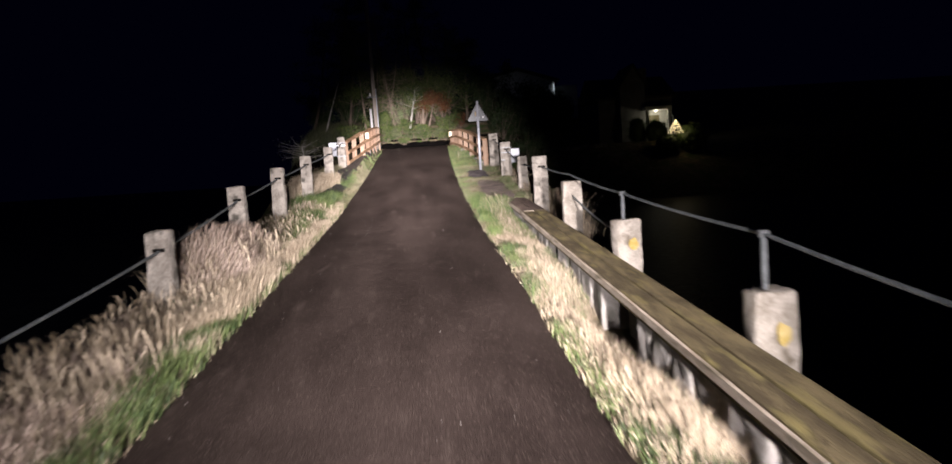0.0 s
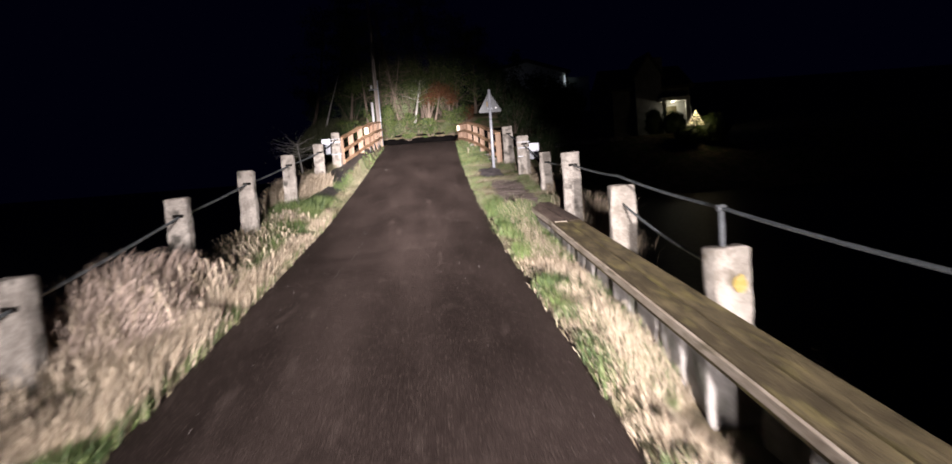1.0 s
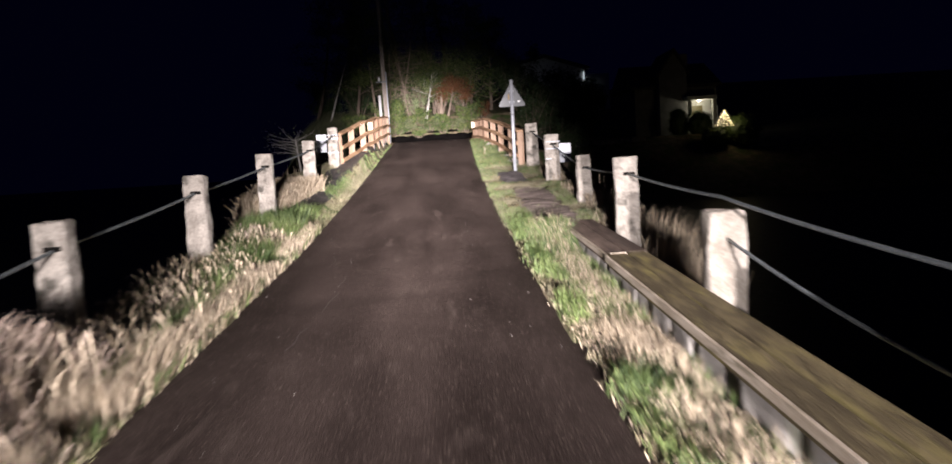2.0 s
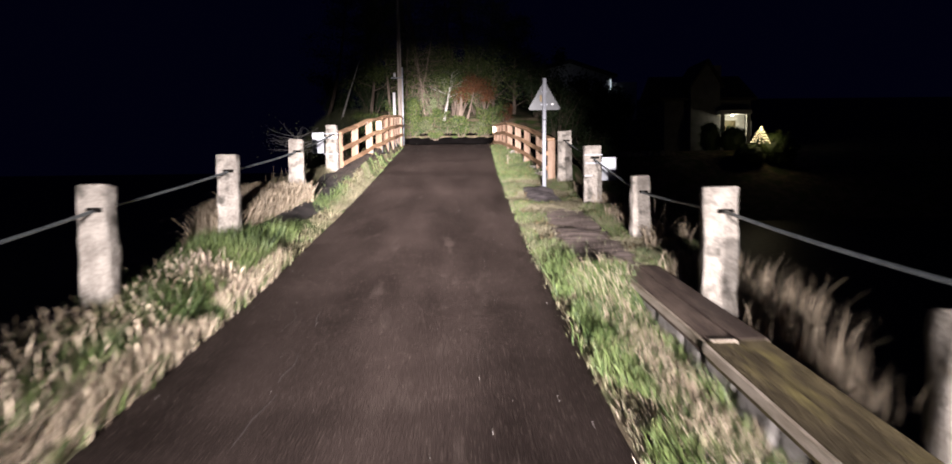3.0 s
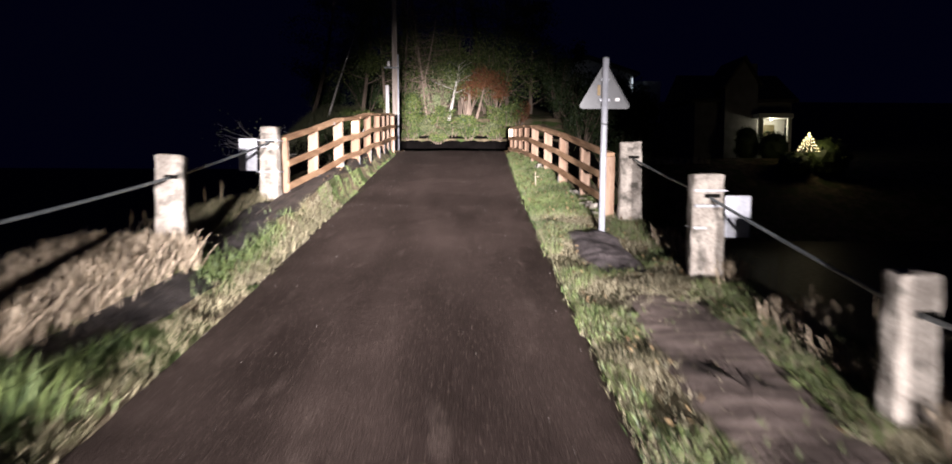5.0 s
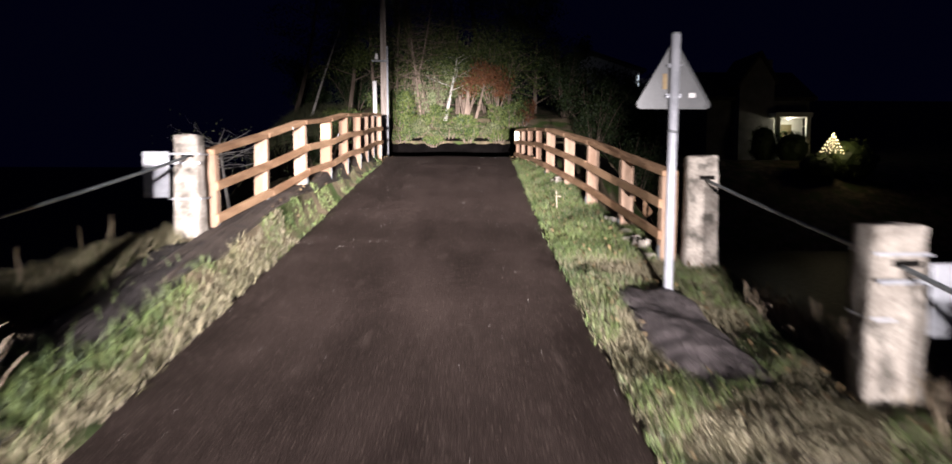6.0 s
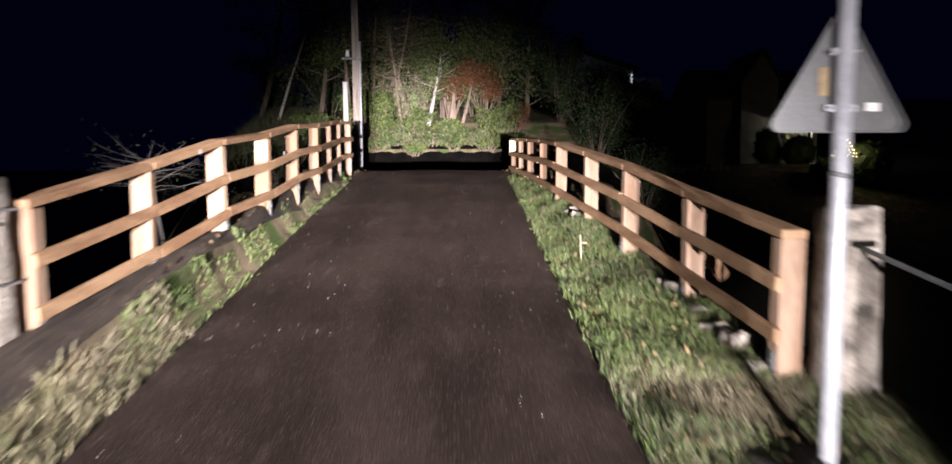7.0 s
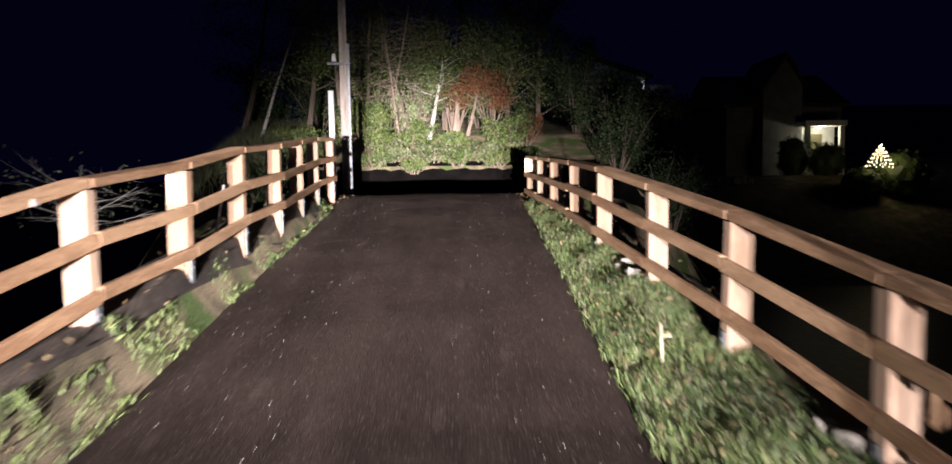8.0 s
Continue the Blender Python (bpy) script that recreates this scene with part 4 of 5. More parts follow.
def tree(x, y, height, r, bark, leaf, leaves, size, label, lean=(0, 0), first=0.3, limbs=14, reach=1.2, droop=0.0, seed=1, spread=0.22, kind="tree"):
    z = float(ground_z(x, y)) - 0.1
    ob = tagged(base(kind, (x, y, z)), label, "tree")
    pts, rad = limb_points((0, 0, 0), (lean[0], lean[1], 1), height, r, 0.10, seed, 9)
    part("trunk", tube(pts, rad, 9), bark, ob)
    ends = []
    rnd = random.Random(seed)
    for i in range(limbs):
        bm = bmesh.new()
        f = first + (1 - first) * (i + rnd.random() * 0.7) / limbs
        k = min(int(f * 9), 8)
        a = pts[k].lerp(pts[k + 1], f * 9 - k)
        ang = i * 2.4 + rnd.random()
        length = reach * (1.15 - 0.75 * f) * rnd.uniform(0.7, 1.25)
        lp, lr = limb_points(a, (math.cos(ang), math.sin(ang), 0.45 - droop), length, max(r * 0.32 * (1.1 - f), 0.008), 0.35, seed + i * 0.37, 5)
        tube(lp, lr, 5, bm)
        ends += lp[2:]
        for j in (2, 3, 4):
            tp, tr = limb_points(lp[j], (math.cos(ang + rnd.uniform(-1.3, 1.3)), math.sin(ang + rnd.uniform(-1.3, 1.3)), rnd.uniform(-0.4, 0.6)), length * 0.45, lr[j] * 0.6, 0.4, seed + i + j * 0.71, 3)
            tube(tp, tr, 4, bm)
            ends += tp[1:]
        part("limb", bm, bark, ob)
    if leaves:
        leaf_cloud("crown", [tuple(e) for e in ends], (spread, spread, spread * 0.8), leaves, size, leaf, ob)
    return ob


def shrub(x, y, w, h, leaf, leaves, size, label, seed, bark=BARK, stems=9, name="shrub"):
    z = max(float(ground_z(x, y)), -2.5) - 0.05
    ob = tagged(base(name, (x, y, z)), label, "shrub")
    ends = []
    rnd = random.Random(seed)
    for i in range(stems):
        bm = bmesh.new()
        ang = i * 2.4 + rnd.random()
        out = rnd.uniform(0.2, 1.0) * w / 2
        lp, lr = limb_points((0.1 * math.cos(ang), 0.1 * math.sin(ang), 0), (out * math.cos(ang), out * math.sin(ang), h * rnd.uniform(0.6, 1.0)), h * rnd.uniform(0.75, 1.05), 0.022, 0.25, seed + i * 0.53, 6)
        tube(lp, lr, 5, bm)
        ends += lp[2:]
        for j in (2, 3, 4, 5):
            tp, tr = limb_points(lp[j], (rnd.uniform(-1, 1), rnd.uniform(-1, 1), rnd.uniform(-0.1, 0.8)), h * 0.3, lr[j] * 0.6, 0.5, seed + i + j * 0.3, 3)
            tube(tp, tr, 4, bm)
            ends += tp[1:]
        part("stem", bm, bark, ob)
    if leaves:
        leaf_cloud("foliage", [tuple(e) for e in ends], (w * 0.07, w * 0.07, h * 0.06), leaves, size, leaf, ob)
    return ob


tree(-0.93, 40.7, 2.3, 0.075, BIRCH, LEAF, 2400, 0.045, "slender leaning white birch on the wooded bank", lean=(0.2, 0.0), first=0.5, limbs=14, reach=1.4, seed=3)
tree(-1.75, 41.2, 6.5, 0.15, BARK, LEAF, 1500, 0.045, "stout brown-barked tree with sparse leaves on the bank", lean=(-0.14, 0), first=0.3, limbs=22, reach=1.7, droop=0.25, seed=5)
tree(-1.45, 41.0, 4.6, 0.09, PALEBARK, BANKLEAF, 500, 0.04, "leaning pale trunk in the middle of the wood's edge", lean=(-0.3, 0), first=0.4, limbs=14, reach=1.2, droop=0.2, seed=6)
tree(-2.05, 40.9, 5.2, 0.045, PALEBARK, DARKLEAF, 0, 0.04, "thin bare stem with crooked twigs on the bank", lean=(0.1, 0), first=0.15, limbs=30, reach=1.5, droop=0.45, seed=7)
tree(-0.15, 41.0, 1.3, 0.13, PALEBARK, DARKLEAF, 0, 0.04, "short broken trunk among the bushes", lean=(0.1, 0), first=0.6, limbs=4, reach=0.4, seed=4)
tree(-2.6, 40.4, 6.0, 0.05, BARK, DARKLEAF, 900, 0.04, "thin tree with bare brown twigs on the bank", first=0.2, limbs=26, reach=1.7, droop=0.3, seed=8)
tree(-2.2, 42.0, 6.5, 0.06, BARK, DARKLEAF, 600, 0.04, "thin tree with bare brown twigs on the bank", lean=(-0.1, 0), first=0.15, limbs=28, reach=1.8, droop=0.3, seed=9)
tree(-4.2, 40.0, 6.2, 0.08, BARK, LEAF, 8000, 0.048, "leafy green tree at the edge of the wood", lean=(0.08, 0), first=0.25, limbs=18, reach=1.5, seed=11, spread=0.24)
tree(-0.5, 43.4, 6.6, 0.09, BARK, LEAF, 8000, 0.05, "leafy green tree behind the birch", lean=(-0.06, 0), first=0.15, limbs=22, reach=1.7, seed=14, spread=0.24)
tree(1.4, 42.4, 5.6, 0.08, BARK, LEAF, 9000, 0.048, "leafy green tree at the edge of the wood", first=0.15, limbs=20, reach=1.5, seed=17, spread=0.24)
tree(-6.4, 41.2, 6.5, 0.09, BARK, DARKLEAF, 4200, 0.05, "dark tree with leaning bare stems", lean=(0.25, 0), first=0.3, limbs=20, reach=1.9, seed=21)
tree(-5.6, 40.2, 5.0, 0.05, BIRCH, DARKLEAF, 300, 0.04, "bare pale stem leaning at the edge of the wood", lean=(0.35, 0), first=0.5, limbs=10, reach=1.0, seed=22)
tree(-2.9, 45.5, 9, 0.14, BARK, DARKLEAF, 9000, 0.055, "tall dark pine behind the wood's edge", first=0.1, limbs=30, reach=2.4, droop=0.35, seed=24)
tree(0.4, 46.5, 9, 0.14, BARK, DARKLEAF, 9000, 0.055, "tall dark pine behind the wood's edge", first=0.1, limbs=30, reach=2.4, droop=0.35, seed=27)
tree(2.5, 44.0, 4.6, 0.09, BARK, DARKLEAF, 7000, 0.055, "dark bushy tree at the end of the wood", first=0.1, limbs=22, reach=1.5, seed=31)
tree(-5.2, 46.0, 9, 0.14, BARK, DARKLEAF, 8000, 0.055, "tall dark pine behind the wood's edge", first=0.1, limbs=28, reach=2.3, droop=0.3, seed=34)
shrub(-2.45, 38.9, 1.3, 1.5, LEAF, 5200, 0.048, "bright green broad-leaved shrub on the bank", 41)
shrub(-1.35, 39.9, 1.3, 0.8, LEAF, 2600, 0.042, "low green shrub on the bank", 44)
tree(0.15, 41.0, 1.75, 0.06, PALEBARK, RUSTLEAF, 3800, 0.045, "small rusty brown autumn tree on the bank", lean=(0.25, 0), first=0.5, limbs=14, reach=1.25, seed=47, spread=0.16)
shrub(1.25, 39.3, 1.5, 1.2, LEAF, 4000, 0.045, "green shrub on the bank", 50)
shrub(1.75, 40.0, 0.7, 0.9, RUSTLEAF, 1500, 0.042, "brown withering shrub on the bank", 53)
shrub(-0.3, 39.5, 1.2, 0.6, LEAF, 2200, 0.042, "low green shrub on the bank", 55)
shrub(-1.75, 38.6, 1.1, 0.7, BANKLEAF, 2000, 0.038, "pale green weeds on the bank", 71)
shrub(-0.7, 38.5, 1.2, 0.55, BANKLEAF, 1800, 0.038, "pale green weeds on the bank", 73)
shrub(0.5, 38.6, 1.2, 0.65, BANKLEAF, 2000, 0.038, "pale green weeds on the bank", 75)
shrub(-1.25, 40.6, 1.0, 1.7, PALELEAF, 2400, 0.038, "light green sapling leaves on the bank", 77)
for wx, wy, ww, wh, sd in ((-2.2, 38.2, 0.9, 0.5, 201), (-1.2, 38.15, 1.0, 0.45, 203), (-0.1, 38.2, 1.0, 0.5, 205), (0.9, 38.2, 1.0, 0.5, 207), (1.7, 38.3, 0.9, 0.5, 209)):
    shrub(wx, wy, ww, wh, LEAF, 1500, 0.035, "low tangle of weeds at the foot of the bank", sd, stems=12)
for bx, by, bh, sd in ((-2.5, 41.6, 3.4, 211), (-1.3, 42.0, 3.6, 213), (-0.2, 42.2, 3.4, 215), (0.9, 41.8, 3.0, 217)):
    shrub(bx, by, 1.8, bh, LEAF, 3600, 0.05, "tall leafy bush between the trunks of the wood", sd, bark=PALEBARK, stems=14)
tree(-3.3, 40.2, 5.4, 0.07, PALEBARK, LEAF, 4200, 0.048, "leafy green tree beside the utility pole", lean=(-0.05, 0), first=0.3, limbs=20, reach=1.5, seed=221, spread=0.22)
tree(-1.7, 40.3, 4.4, 0.04, PALEBARK, DARKLEAF, 0, 0.04, "bare tree of crooked brown twigs on the bank", lean=(-0.12, 0), first=0.3, limbs=34, reach=1.9, droop=0.5, seed=223)
shrub(-3.9, 38.4, 1.6, 1.0, LEAF, 3200, 0.045, "green shrub beside the bridge end", 57)
for hx, hy, hw, hh, sd in ((3.4, 41.5, 2.0, 1.3, 81), (4.9, 42.5, 2.2, 1.4, 83), (6.4, 43.5, 2.2, 1.4, 85), (4.0, 38.5, 2.0, 1.3, 87), (8.2, 45.0, 2.4, 1.5, 89), (5.6, 39.5, 2.0, 1.3, 91)):
    shrub(hx, hy, hw, hh + 1.2, DARKLEAF, 4200, 0.05, "dark overgrown hedge bush beside the wood", sd)
for hx, hy, hw, hh, sd in ((-6.2, 43.5, 2.6, 2.2, 101), (-4.4, 43.2, 2.6, 2.6, 103), (-2.7, 43.6, 2.4, 2.4, 105), (-1.1, 44.2, 2.4, 2.6, 107), (0.6, 43.9, 2.4, 2.5, 109)):
    shrub(hx, hy, hw, hh, DARKLEAF, 6500, 0.05, "dark undergrowth between the trees", sd)
tree(-4.7, 29.4, 4.75, 0.09, BIRCH, BANKLEAF, 200, 0.03, "bare pale-twigged willow rising from below the bridge", first=0.88, limbs=24, reach=2.0, droop=0.2, seed=61, kind="bare_tree")
shrub(-4.6, 36.5, 1.6, 1.4, DARKLEAF, 1500, 0.05, "dark bush beside the bridge end", 63)
shrub(2.8, 6.0, 0.5, 1.0, FALLEN, 420, 0.02, "dark twiggy bush with a few yellow leaves behind the low wall", 66, stems=14)

# fallen leaves on the lane and its verges
def litter(name, n, x0, x1, y0, y1, size, label, keep=lambda x, y: ~in_patch(x, y)):
    x, y = rng.uniform(x0, x1, n), rng.uniform(y0, y1, n)
    if keep is not None:
        ok = keep(x, y)
        x, y = x[ok], y[ok]
    n = len(x)
    on = (x > road_left(y)) & (x < road_right(y))
    z = np.where(on, road_z(y) + 0.03, ground_z(x, y) + 0.05)
    a = rng.uniform(0, 6.28, n)
    s = size * rng.uniform(0.5, 1.3, n)
    u = np.stack([np.cos(a), np.sin(a), rng.normal(0, 0.5, n)], 1) * s[:, None]
    w = np.stack([-np.sin(a), np.cos(a), rng.normal(0.1, 0.3, n)], 1) * s[:, None] * 0.5
    p = np.stack([x, y, z], 1)
    V = np.stack([p - u, p - w, p + u, p + w], 1).reshape(-1, 3)
    idx = np.arange(n)[:, None] * 4
    F = np.concatenate([idx + np.array([0, 1, 2]), idx + np.array([0, 2, 3])])
    return tagged(raw(name, V.tolist(), F.tolist(), FALLEN), label, "leaves", kind="stuff")


litter("leaf_litter", 420, -2.35, -1.85, 20.8, 32, 0.02, "yellow-green fallen leaves along the fence")
litter("leaf_litter", 900, 0.85, 1.75, 20.6, 32, 0.020, "fallen leaves in the grass along the fence")
litter("leaf_litter", 600, 0.9, 2.5, 12.9, 20.5, 0.020, "fallen leaves on the verge")

# ---------------------------------------------------------------- white house with a lit porch
house = tagged(base("house", (17.4, 58.0, 1.4)), "white boarded house with a lit porch and a steep gable", "house")


def solid(name, faces_xz, y0, y1, mat, parent, label=""):
    """A prism: an outline in x and z, from y0 to y1."""
    bm = bmesh.new()
    a = [bm.verts.new((x, y0, z)) for x, z in faces_xz]
    b = [bm.verts.new((x, y1, z)) for x, z in faces_xz]
    n = len(a)
    bm.faces.new(a)
    bm.faces.new(b)
    for i in range(n):
        bm.faces.new((a[i], a[(i + 1) % n], b[(i + 1) % n], b[i]))
    bmesh.ops.recalc_face_normals(bm, faces=bm.faces[:])
    return part(name, bm, mat, parent, label)


solid("wall", [(-3.6, -0.4), (2.4, -0.4), (2.4, 3.6), (-3.6, 3.6)], 0.6, 7.5, GABLE, house)
solid("gable_wall", [(-2.0, -0.4), (0.0, -0.4), (0.0, 4.6), (-0.9, 6.0), (-2.0, 4.4)], -0.2, 4.0, GABLE, house, "grey weathered gable wall")
solid("gable_roof", [(-2.2, 4.2), (-0.9, 6.05), (0.15, 4.4), (0.15, 4.58), (-0.9, 6.28), (-2.2, 4.4)], -0.5, 4.2, ROOF, house, "dark tiled gable roof")
solid("roof", [(-3.9, 3.55), (2.7, 3.55), (2.7, 3.75), (-3.9, 3.75)], 0.2, 1.2, ROOF, house)
bm = bmesh.new()
for p in ((-3.9, 0.3, 3.75), (2.7, 0.3, 3.75), (2.7, 4.0, 5.6), (-3.9, 4.0, 5.6), (-3.9, 7.8, 3.75), (2.7, 7.8, 3.75)):
    bm.verts.new(p)
bm.verts.ensure_lookup_table()
for q in ((0, 1, 2, 3), (3, 2, 5, 4), (0, 3, 4), (1, 5, 2), (0, 4, 5, 1)):
    bm.faces.new([bm.verts[i] for i in q])
part("roof", bm, ROOF, house, "dark tiled roof")
porch = part("porch", box((2.1, 1.5, 0.28), (0.75, -0.55, 2.62), 0.03), WHITE, house, "white flat-roofed porch")
for x in (-0.12, 1.6):
    part("column", box((0.24, 0.24, 2.6), (x, -1.1, 1.2), 0.02), WHITE, porch)
part("porch_back", box((2.1, 0.08, 2.6), (0.75, 0.1, 1.2), 0.0), WHITE, porch)
part("step", box((2.1, 1.5, 0.2), (0.75, -0.55, -0.05), 0.02), CONCRETE, porch)
door = part("door", box((0.92, 0.06, 2.08), (0.68, 0.02, 1.1), 0.01), DOORPAINT, house, "olive painted front door")
for z in (0.6, 1.5):
    part("panel", box((0.62, 0.03, 0.6), (0.68, -0.02, z), 0.01), DOORPAINT, door)
bm = bmesh.new()
ring = [(0.68 + 0.19 * math.cos(a), -0.08, 1.55 + 0.19 * math.sin(a)) for a in [2 * math.pi * k / 20 for k in range(21)]]
tube(ring, 0.05, 6, bm, cap=False)
wreath = tagged(part("wreath", bm, LEAF), "round green wreath hung on the front door", "wreath")
wreath.location = house.location
lampbm = bmesh.new()
bmesh.ops.create_uvsphere(lampbm, u_segments=12, v_segments=8, radius=0.09)
for w in lampbm.verts:
    w.co.z *= 0.6
    w.co += Vector((0.7, -0.6, 2.44))
porch_lamp = part("porch_lamp", lampbm, PORCHGLOW)
porch_lamp.location = house.location
tagged(porch_lamp, "lit white ceiling lamp under the porch roof", "lamp")


def point(name, at, watts, colour, radius=0.08):
    data = bpy.data.lights.new(name, "POINT")
    data.energy, data.color, data.shadow_soft_size = watts, colour, radius
    ob = new(name, data)
    ob.location = at
    return ob


point("porch_light", (18.1, 57.0, 3.6), 16, (1.0, 0.93, 0.7))
for x, z in ((2.05, 1.6),):
    win = part("window", box((0.8, 0.06, 1.0), (x, 0.57, z), 0.01), WHITE, house)
    part("pane", box((0.66, 0.02, 0.86), (x, (0.57) - 0.035, z), 0.0), GLASS, win)
part("chimney", box((0.6, 0.6, 1.4), (0.9, 3.6, 5.6), 0.02), CONCRETE, house)

# round clipped bushes, hedge and the string of lights
def clipped(name, x, y, z, w, h, leaf, leaves, label, size=0.05):
    ob = tagged(base(name, (x, y, z)), label, "bush")
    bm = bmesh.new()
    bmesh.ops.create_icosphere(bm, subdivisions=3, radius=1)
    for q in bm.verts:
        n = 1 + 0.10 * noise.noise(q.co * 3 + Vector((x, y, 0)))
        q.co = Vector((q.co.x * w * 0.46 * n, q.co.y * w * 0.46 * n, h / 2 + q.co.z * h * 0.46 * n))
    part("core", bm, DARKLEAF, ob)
    pts = []
    for k in range(160):
        d = Vector((random.gauss(0, 1), random.gauss(0, 1), random.gauss(0, 1))).normalized()
        pts.append((d.x * w * 0.48, d.y * w * 0.48, h / 2 + d.z * h * 0.48))
    leaf_cloud("foliage", pts, (0.07, 0.07, 0.07), leaves, size, leaf, ob)
    return ob


clipped("clipped_bush", 17.35, 55.0, 1.15, 1.75, 1.8, DARKLEAF, 1500, "round clipped evergreen bush before the porch")
clipped("clipped_bush", 16.3, 56.2, 1.2, 1.5, 2.2, DARKLEAF, 1500, "dark round bush beside the porch")
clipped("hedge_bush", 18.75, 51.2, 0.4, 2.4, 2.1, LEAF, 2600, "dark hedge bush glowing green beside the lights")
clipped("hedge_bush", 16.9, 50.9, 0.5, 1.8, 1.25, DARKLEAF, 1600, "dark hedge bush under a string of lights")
lights = tagged(base("light_string", (17.35, 50.4, 1.75)), "cone of warm white string lights on a garden frame", "lights")
bm = bmesh.new()
spiral = []
for k in range(90):
    f = k / 89
    a = f * 2 * math.pi * 6
    r = 0.56 * (1 - f) + 0.01
    spiral.append((r * math.cos(a) + 0.04 * f, r * math.sin(a), f * 0.95))
tube(spiral, 0.006, 4, bm)
part("wire", bm, IRON, lights)
bm = bmesh.new()
for p in spiral[::1]:
    got = bmesh.ops.create_icosphere(bm, subdivisions=1, radius=0.02)["verts"]
    bmesh.ops.translate(bm, vec=Vector(p) + Vector((random.gauss(0, 0.012), 0, random.gauss(0, 0.012))), verts=got)
tagged(part("bulbs", bm, BULB, lights, "warm white bulbs"), kind="stuff")
point("string_glow", (17.6, 50.2, 2.2), 12, (1.0, 0.8, 0.45), 0.3)

# ---------------------------------------------------------------- second house up the slope
villa = tagged(base("house", (9.0, 70.0, 5.4)), "pale low-roofed house up the slope in the dark", "house")
solid("wall", [(-3.1, -2), (3.3, -2), (3.3, 2.6), (-0.2, 3.75), (-3.1, 3.1)], 0, 8, WHITE, villa)
solid("roof", [(-3.5, 3.05), (-0.2, 3.80), (3.7, 2.55), (3.7, 2.75), (-0.2, 4.02), (-3.5, 3.27)], -0.5, 8.4, ROOF, villa, "dark low-pitched roof")
part("garage", box((2.0, 4.0, 3.2), (4.5, 2.4, 0.6), 0.03), WHITE, villa, "low pale annexe")
for x in (-2.2, -0.6, 1.2):
    win = part("window", box((1.0, 0.08, 1.1), (x, -0.02, 0.9), 0.01), WHITE, villa)
    part("pane", box((0.84, 0.03, 0.94), (x, -0.06, 0.9), 0.0), GLASS, win)
part("corner_light", box((0.09, 0.05, 0.9), (3.2, -0.1, 1.9), 0.01), glow("cold_corner_lamp", (0.8, 0.9, 1.0), 0.45), villa, "lit corner strip lamp")
# added fill lamp that brightens the gable; no fitting stands there
point("villa_fill", (8.0, 67.6, 8.0), 1.0, (0.85, 0.92, 1.0), 0.1)

# dark trees before the second house
for hx, hy, hw, hh, sd in ((5.6, 61.5, 3.4, 5.0, 301), (7.8, 62.0, 3.4, 5.1, 303), (9.8, 62.2, 3.2, 5.2, 305), (11.2, 62.6, 2.2, 4.6, 307)):
    shrub(hx, hy, hw, hh, DARKLEAF, 5200, 0.11, "tall dark garden bush before the second house", sd, stems=12)

# pale rubble at the foot of the fence, and two thin stakes beside it
rubble = random.Random(31)
for k in range(10):
    y = rubble.uniform(20.7, 22.4) if k < 7 else rubble.uniform(24.6, 25.6)
    x = float(np.interp(y, [20.7, 22.0, 25.6], [1.72, 1.6, 1.30])) + rubble.uniform(-0.10, 0.06)
    ob = part("rubble_stone", rough_stone(rubble.uniform(0.08, 0.17), rubble.uniform(0.08, 0.14), rubble.uniform(0.05, 0.09), 140 + k, 0.35, 0.03), GRANITE)
    ob.location = (x, y, float(ground_z(x, y)) - 0.03)
    ob.rotation_euler = (0, 0, rubble.uniform(0, 3))
    tagged(ob, "pale broken stone lying in the grass by the fence", "stone", "rubble by the fence")
peg = base("stake", (1.07, 23.25, float(ground_z(1.07, 23.25)) - 0.03))
tagged(peg, "short pale plastic stake pushed into the grass", "stake")
part("shaft", tube([(0, 0, 0), (-0.012, 0, 0.27)], 0.006, 8), EDGE, peg)
part("arm", box((0.05, 0.008, 0.010), (0.022, 0, 0.20), 0.002), EDGE, peg)
cane = base("stake", (-2.13, 25.45, float(ground_z(-2.13, 25.45)) - 0.05))
tagged(cane, "thin white cane leaning behind the fence", "stake")
part("shaft", tube([(0, 0, 0), (0.10, 0, 1.52 - cane.location.z)], 0.011, 8), WHITE, cane)

# pale stones along the garden edge
for k in range(14):
    x = 8.4 + 0.33 * k + random.uniform(-0.08, 0.08)
    bm = rough_stone(random.uniform(0.25, 0.4), 0.3, random.uniform(0.18, 0.32), 80 + k, 0.3, 0.04)
    ob = part("garden_stone", bm, CONCRETE)
    ob.location = (x, 52.6 + 0.1 * math.sin(k), float(ground_z(x, 52.6)) - 0.04)
    tagged(ob, "pale rough stone edging the garden", "stone", "stones edging the garden")

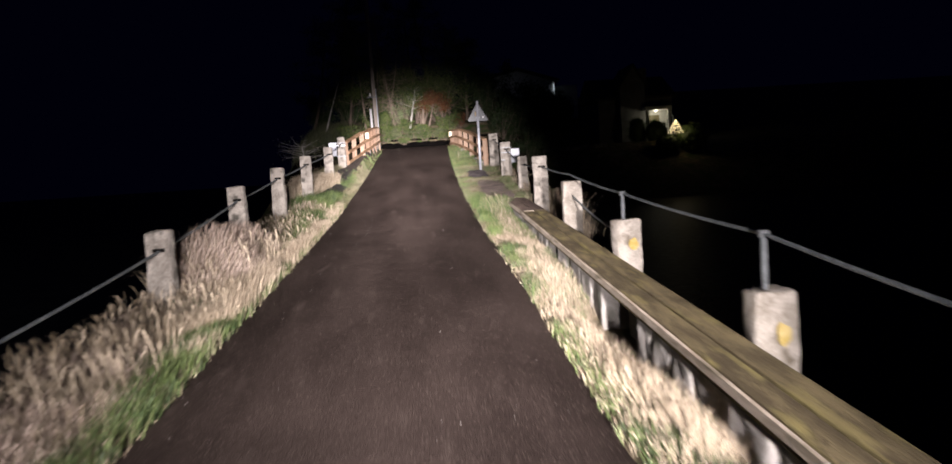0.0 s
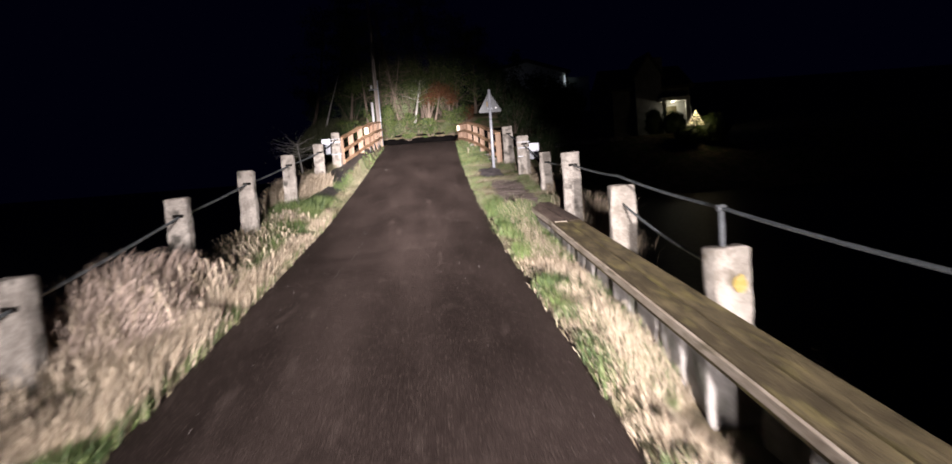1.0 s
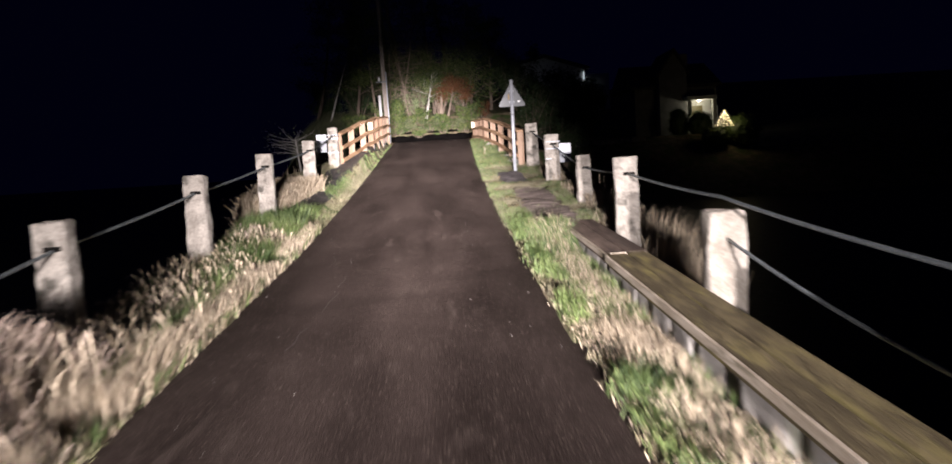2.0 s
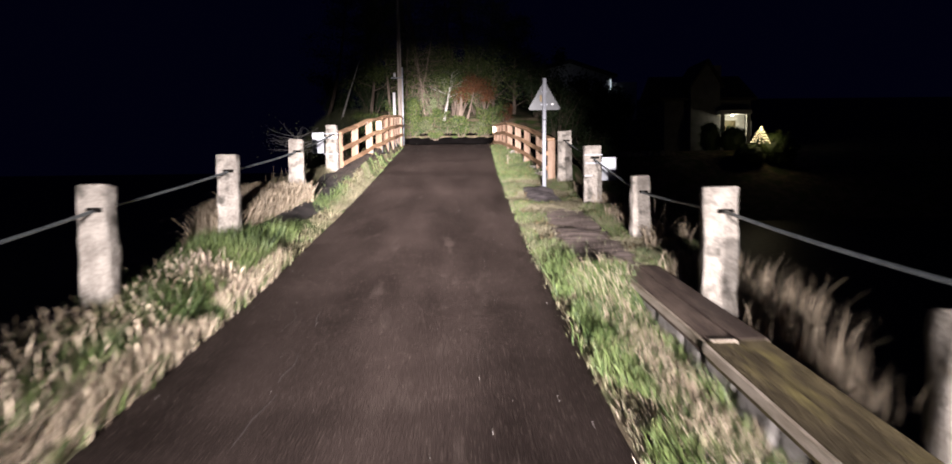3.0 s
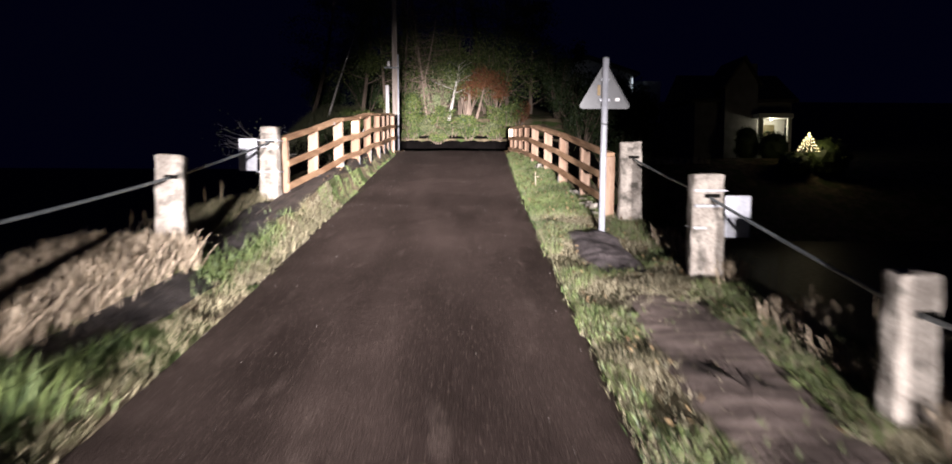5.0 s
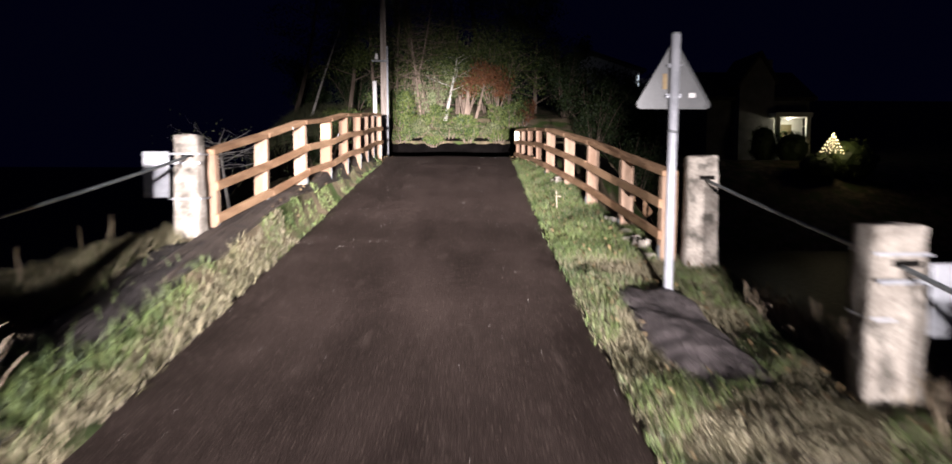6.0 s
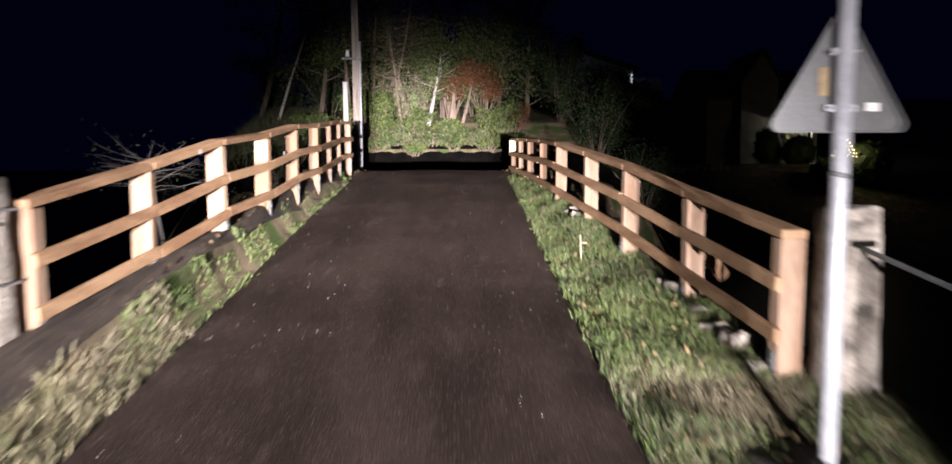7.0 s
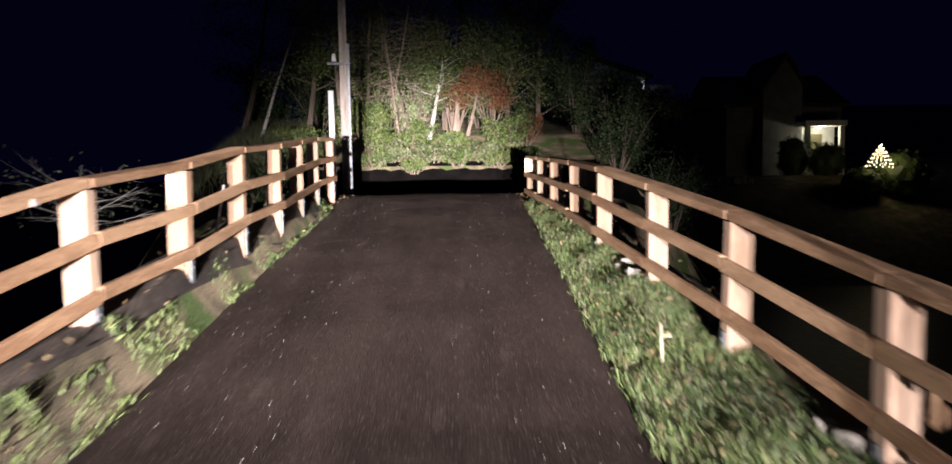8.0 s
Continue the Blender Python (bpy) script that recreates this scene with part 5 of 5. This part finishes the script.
# loose grit on the crown of the bridge
def grit(n, x0, x1, y0, y1, size, label):
    x, y = rng.uniform(x0, x1, n), rng.uniform(y0, y1, n)
    ok = (x > road_left(y) + 0.1) & (x < road_right(y) - 0.1)
    x, y = x[ok], y[ok]
    n = len(x)
    s_ = size * rng.uniform(0.4, 1.4, n)
    p = np.stack([x, y, road_z(y) + 0.022], 1)
    ax = [np.stack([rng.uniform(0.7, 1.2, n) * s_ * cx, rng.uniform(0.7, 1.2, n) * s_ * cy, rng.uniform(0.5, 0.9, n) * s_ * cz], 1)
          for cx, cy, cz in ((1, 0, 0), (-0.5, 0.87, 0), (-0.5, -0.87, 0), (0, 0, 1.6))]
    V = np.stack([p + a for a in ax], 1).reshape(-1, 3)
    idx = np.arange(n)[:, None] * 4
    F = np.concatenate([idx + np.array(q) for q in ((0, 1, 3), (1, 2, 3), (2, 0, 3))])
    return tagged(raw("grit", V.tolist(), F.tolist(), CONCRETE), label, "grit", kind="stuff")


grit(800, -2.0, 1.1, 21, 32.5, 0.0036, "loose pale grit scattered on the lane")
grit(360, -1.7, 1.1, -3, 21, 0.0032, "loose pale grit scattered on the lane")

# pale cracks wandering along the lane
CRACK = material("pale_sealed_crack", (0.034, 0.026, 0.022), (0.062, 0.050, 0.043), 9, 0.85, 0.3, 60)


def crack(x0, y0, y1, w, seed):
    ys_ = np.arange(y0, y1, 0.08)
    verts, faces = [], []
    for i, yy in enumerate(ys_):
        xx = x0 + 0.16 * noise.noise((seed, yy * 0.6, 0)) + 0.05 * noise.noise((seed, yy * 3.1, 4))
        ww = w * (0.6 + 0.6 * abs(noise.noise((seed, yy * 4.0, 9))))
        u = (xx - float(road_left(yy))) / (float(road_right(yy)) - float(road_left(yy)))
        z = float(road_z(yy)) + 0.03 * (1 - (2 * u - 1) ** 2) - 0.012 * (math.exp(-((u - 0.27) / 0.09) ** 2) + math.exp(-((u - 0.73) / 0.09) ** 2)) + 0.004
        verts += [(xx - ww, yy, z), (xx + ww, yy, z)]
        if i:
            k = 2 * i
            faces.append((k - 2, k - 1, k + 1, k))
    return tagged(raw("road_crack", verts, faces, CRACK), "pale sealed crack wandering along the lane", "crack", kind="structure")


for y0, y1 in ((7.9, 8.5), (8.9, 9.6), (9.75, 10.3), (10.9, 11.3)):
    crack(-0.95, y0, y1, 0.004, 2.3)
crack(-1.2, 10.8, 11.5, 0.003, 5.1)
